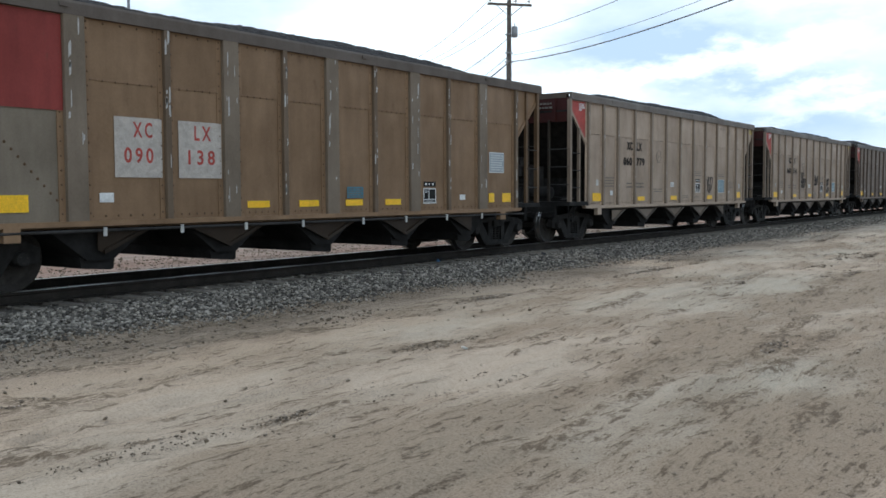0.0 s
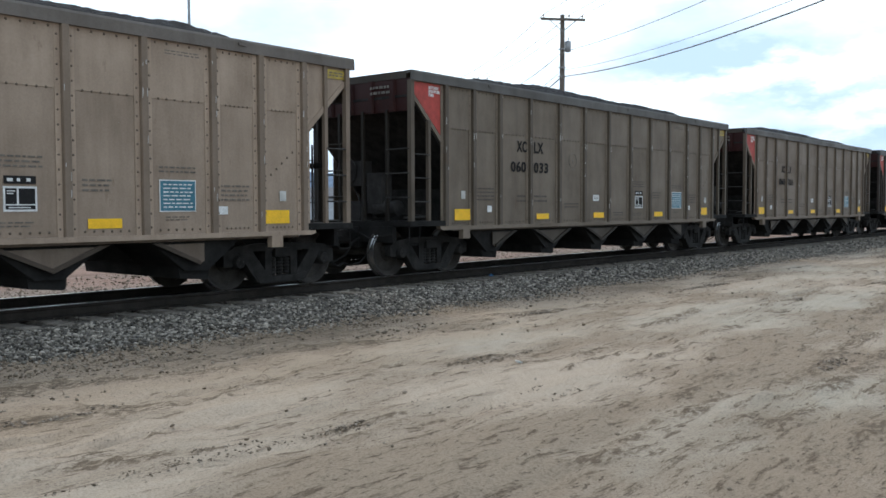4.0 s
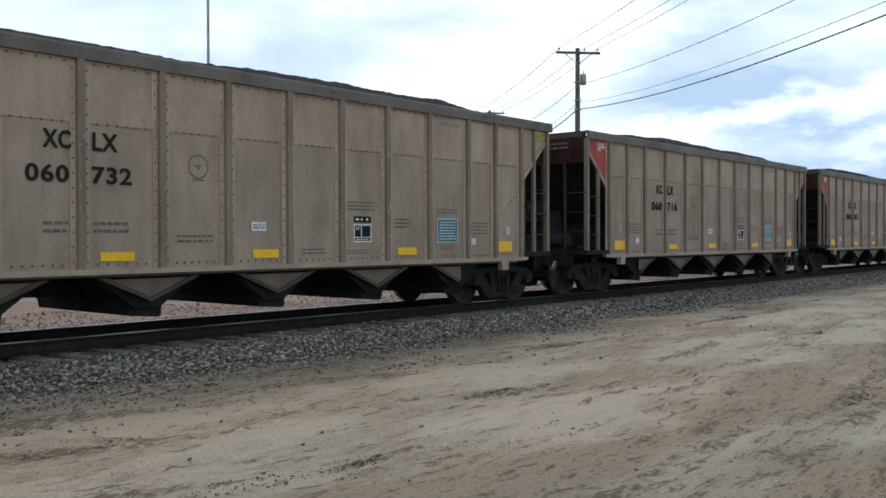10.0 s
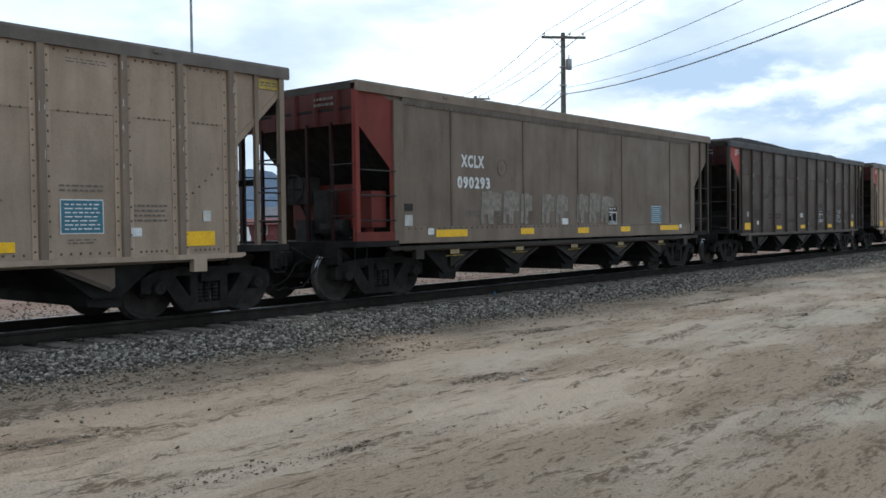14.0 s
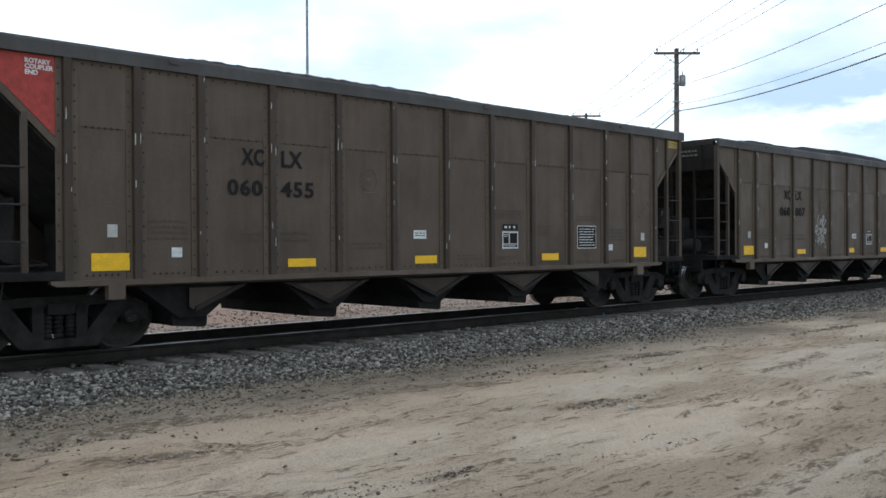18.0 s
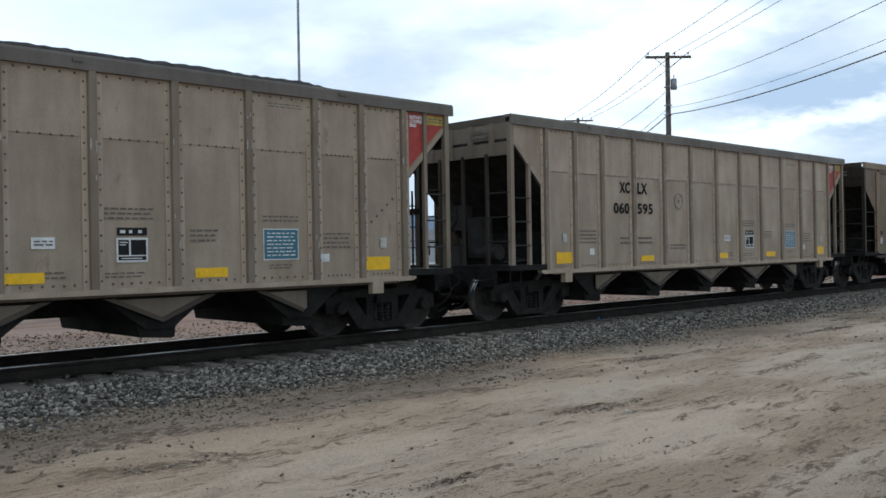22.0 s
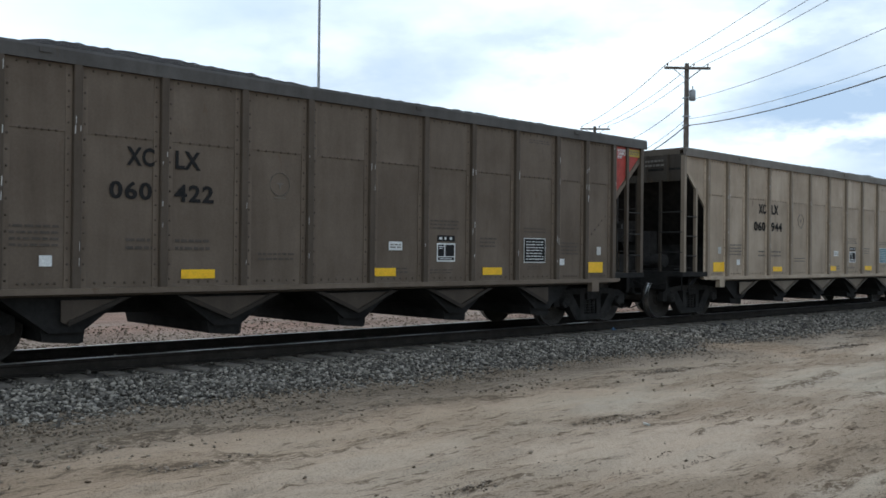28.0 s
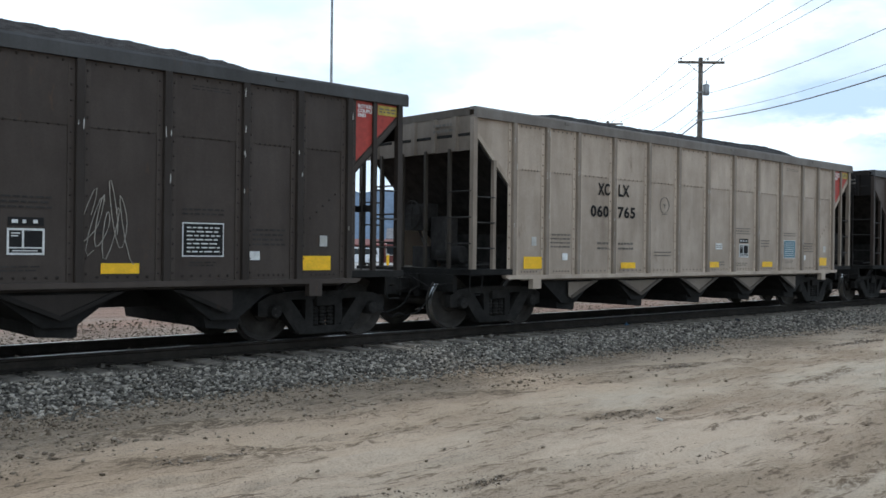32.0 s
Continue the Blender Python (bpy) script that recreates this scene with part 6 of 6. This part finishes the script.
stub_post()
far = thing("utility_pole", "distant wooden utility pole with short crossarm", "utility pole", polar(20.9, 100))
part("shaft", Geo().tube([(0, 0, -.2), (0, 0, 11.2)], .17, 8, r1=.12).mesh("shaft", MAT["pole"]), far)
part("crossarm", Geo().box(-1.0, 1.0, -.06, .06, 10.4, 10.55).mesh("crossarm", MAT["pole"]), far)

# ------------------------------------------------------------------ beyond the track


def make_mountains():
    r = np.random.RandomState(12)
    az = np.linspace(-60, 110, 260)
    fade = np.clip((58 - az) / 22, .1, 1)
    h = (3.6 + .9 * (lattice(az * .16, az * 0, 31)) + .7 * lattice(az * .43, az * 0, 32) + .3 * lattice(az * 1.3, az * 0, 33)) * fade
    v, f = [], []
    rows = ((3300, 0.0), (3450, .35), (3600, .7), (3750, 1.0), (3990, 0.0))
    for k, a in enumerate(az):
        for d, s in rows:
            x, y, _ = polar(a, d)
            v.append((x, y, max(-5.0, d * math.tan(radians(max(.3, h[k]))) * s + (0 if s in (0, 1) else r.normal(0, 8)))))
    n = len(rows)
    f = [(i * n + j, (i + 1) * n + j, (i + 1) * n + j + 1, i * n + j + 1) for i in range(len(az) - 1) for j in range(n - 1)]
    me = Geo().add(v, f).mesh("mountains", MAT["mountain"], smooth=True)
    tagged(new("mountains", me), "hazy blue mountain range on the horizon", "mountains", kind="structure")


make_mountains()


def low_building(az, dist, turn, w, d, eave, ridge, wall, roof, label, wins=5):
    b = thing("building", label, "building", Matrix.Translation(polar(az, dist)) @ pose(0, 0, 0, 0, 0, turn))
    part("wall", Geo().box(-w / 2, w / 2, -d / 2, d / 2, -.2, eave).mesh("wall", MAT[wall]), b)
    g = Geo().ext([(-d / 2 - .5, eave - .05), (0, ridge), (d / 2 + .5, eave - .05), (d / 2 + .5, eave + .08), (0, ridge + .14), (-d / 2 - .5, eave + .08)], "x", -w / 2 - .4, w / 2 + .4)
    part("roof", g.mesh("roof", MAT[roof]), b)
    for k in range(wins):
        x = -w / 2 + w * (k + .5) / wins
        win = part("window", cached("wframe", lambda: Geo().box(-.62, .62, -.05, .03, 0, 1.5).mesh("frame", MAT["concrete"])), b, "", (x, -d / 2 - .01, .8))
        part("pane", cached("wpane", lambda: Geo().box(-.54, .54, -.07, -.05, .08, 1.42).mesh("pane", MAT["glass"])), win)
    return b


low_building(16.5, 98, -18, 30, 10, 2.9, 4.9, "brick", "roof", "long low brown building with grey shingle roof")
low_building(33.5, 105, -33, 26, 9, 1.9, 2.5, "redwall", "redwall", "long low dull red shed", 4)
low_building(44, 125, -40, 22, 9, 2.8, 4.2, "boxwhite", "roof", "pale low building with grey roof", 4)


def vehicle(name, label, category, at, body, length=4.7, h=1.75, w=1.85, tall=False):
    car = thing(name, label, category, at)
    l = length / 2
    g = Geo()
    g.ext([(-l, .45), (-l, .95), (-l + .25, 1.02), (l - .1, 1.0), (l, .9), (l, .42), (l - .55, .36), (-l + .5, .36)], "y", -w / 2, w / 2)
    g.ext([(-l + 1.15, 1.0), (-l + 1.75, h - .06), (-l + 1.95, h), (l - .35, h), (l - .15, h - .1), (l - .05, 1.0)], "y", -w / 2 + .1, w / 2 - .1)
    part("body", g.mesh("body", MAT[body]), car)
    for s in (-1, 1):
        a, b = sorted((s * (w / 2 - .1), s * (w / 2 - .085)))
        part("side_window", Geo().ext([(-l + 1.35, 1.06), (-l + 1.85, h - .14), (-.1, h - .14), (-.1, 1.06)], "y", a, b).mesh("glass", MAT["glass"]), car)
        part("side_window", Geo().ext([(0.0, 1.06), (0.0, h - .14), (l - .45, h - .14), (l - .3, 1.06)], "y", a, b).mesh("glass", MAT["glass"]), car)
        for x in (-l + .9, l - .95):
            t = part("wheel", cached("tyre", lambda: Geo().lathe([(.2, -.1), (.34, -.1), (.36, -.07), (.36, .07), (.34, .1), (.2, .1)], (0, 0, 0), 18, "y").mesh("tyre", MAT["rubber"], smooth=True)), car, "", (x, s * (w / 2 - .1), .36))
            part("rim", cached("rim", lambda: Geo().lathe([(0, -.06), (.2, -.09), (.2, .09), (0, .06)], (0, 0, 0), 12, "y").mesh("rim", MAT["zinc"], smooth=True)), t)
        part("headlight", Geo().box(-l - .01, -l + .06, s * .7 - .14, s * .7 + .14, .72, .88).mesh("headlight", MAT["white"]), car)
    part("windscreen", Geo().ext([(-l + 1.12, 1.04), (-l + 1.10, 1.04), (-l + 1.70, h - .08), (-l + 1.73, h - .09)], "y", -w / 2 + .2, w / 2 - .2).mesh("windscreen", MAT["glass"]), car)
    return car


def place(az, dist, turn):
    return Matrix.Translation(polar(az, dist)) @ pose(0, 0, 0, 0, 0, turn)


vehicle("parked_car", "white sport utility vehicle parked in the lot", "car", place(22.0, 71, -8), "carwhite", 4.9, 1.8)
vehicle("parked_car", "white sport utility vehicle parked beside a dark one", "car", place(18.4, 73, 10), "carwhite", 4.8, 1.8)
vehicle("parked_car", "dark green sport utility vehicle parked in the lot", "car", place(16.6, 68, 160), "cargreen", 4.6, 1.75)
vehicle("parked_car", "white car parked near the red shed", "car", place(29.5, 76, 5), "carwhite", 4.6, 1.55)
vehicle("parked_car", "red car parked near the red shed", "car", place(31.5, 82, 12), "carred", 4.5, 1.5)
vehicle("parked_car", "white pickup-sized car parked by the mast", "car", place(36.5, 80, -14), "carwhite", 5.0, 1.7)


def box_truck():
    t = thing("box_truck", "white box truck parked broadside behind the track", "truck", place(24.4, 62, 165))
    part("box", Geo().box(-2.2, 2.4, -1.2, 1.2, .9, 4.35).mesh("box", MAT["boxwhite"]), t)
    part("roof_cap", Geo().ext([(-1.2, 4.35), (-1.1, 4.5), (1.1, 4.5), (1.2, 4.35)], "x", -2.2, 2.4).mesh("cap", MAT["carwhite"]), t)
    part("cab", Geo().ext([(-3.9, .6), (-3.95, 1.4), (-3.2, 1.6), (-2.8, 2.5), (-2.25, 2.55), (-2.25, .6)], "y", -1.05, 1.05).mesh("cab", MAT["carwhite"]), t)
    part("chassis", Geo().box(-3.8, 2.4, -.5, .5, .5, .9).mesh("chassis", MAT["soot"]), t)
    part("cab_window", Geo().ext([(-3.1, 1.65), (-2.78, 2.4), (-2.4, 2.4), (-2.4, 1.65)], "y", -1.07, -1.05).mesh("glass", MAT["glass"]), t)
    for x in (-3.1, 1.5):
        for y in (-1.0, 1.0):
            part("wheel", cached("tyre", None), t, "", pose(x, y, .4))


box_truck()


def barrier():
    g = Geo().ext([(-.3, 0), (-.28, .1), (-.12, .35), (-.09, .8), (.09, .8), (.12, .35), (.28, .1), (.3, 0)], "x", -1.5, 1.5)
    me = g.mesh("barrier", MAT["concrete"])
    first = thing("concrete_barrier", "pale concrete barrier block at the edge of the lot", "barrier", place(20.5, 44, 0), "barriers", me=me)
    for az in (16.7, 24.3, 27.9, 31.3):
        copy_thing(first, place(az, 44 + (az - 20) * .2, -2))


barrier()
for az, d in ((31.8, 60), (38.8, 58)):
    b = thing("marker_post", "yellow marker post standing in the lot", "post", polar(az, d))
    part("pipe", Geo().tube([(0, 0, 0), (0, 0, 1.2)], .09, 10).mesh("pipe", MAT["yellow"]), b)
    part("cap", Geo().lathe([(.09, 1.2), (.08, 1.26), (0, 1.29)], (0, 0, 0), 10, "z").mesh("cap", MAT["white"]), b)


# ------------------------------------------------------------------ what moves


def run_at(t):
    for (t0, a), (t1, b) in zip(RUN[:-1], RUN[1:]):
        if t <= t1:
            return a + (b - a) * (t - t0) / (t1 - t0)
    return RUN[-1][1]


def motions():
    for k, car in enumerate(TRAIN):
        walk(car, [(t, pose(x + SHIFT + k * PITCH - END, TRACK_Y, RAIL_Z)) for t, x in RUN])
    # wheels turn while their car is before the camera
    for k, (car, sets) in enumerate(WHEELS):
        n = k // 2
        seen = [f / FPS for f in range(int(32 * FPS) + 1) if -14 < run_at(f / FPS) + n * PITCH - 7 < 74]
        for w in sets:
            base = w.matrix_basis.translation.copy()
            rows = [(t, pose(base.x, 0, .457, 0, math.degrees(run_at(t) / .457) % 360, 0)) for t in seen]
            if rows[0][0] > 0:
                rows.insert(0, (0.0, rows[0][1]))
            if rows[-1][0] < 32:
                rows.append((32.0, rows[-1][1]))
            walk(w, rows)


SHIFT = .08
motions()
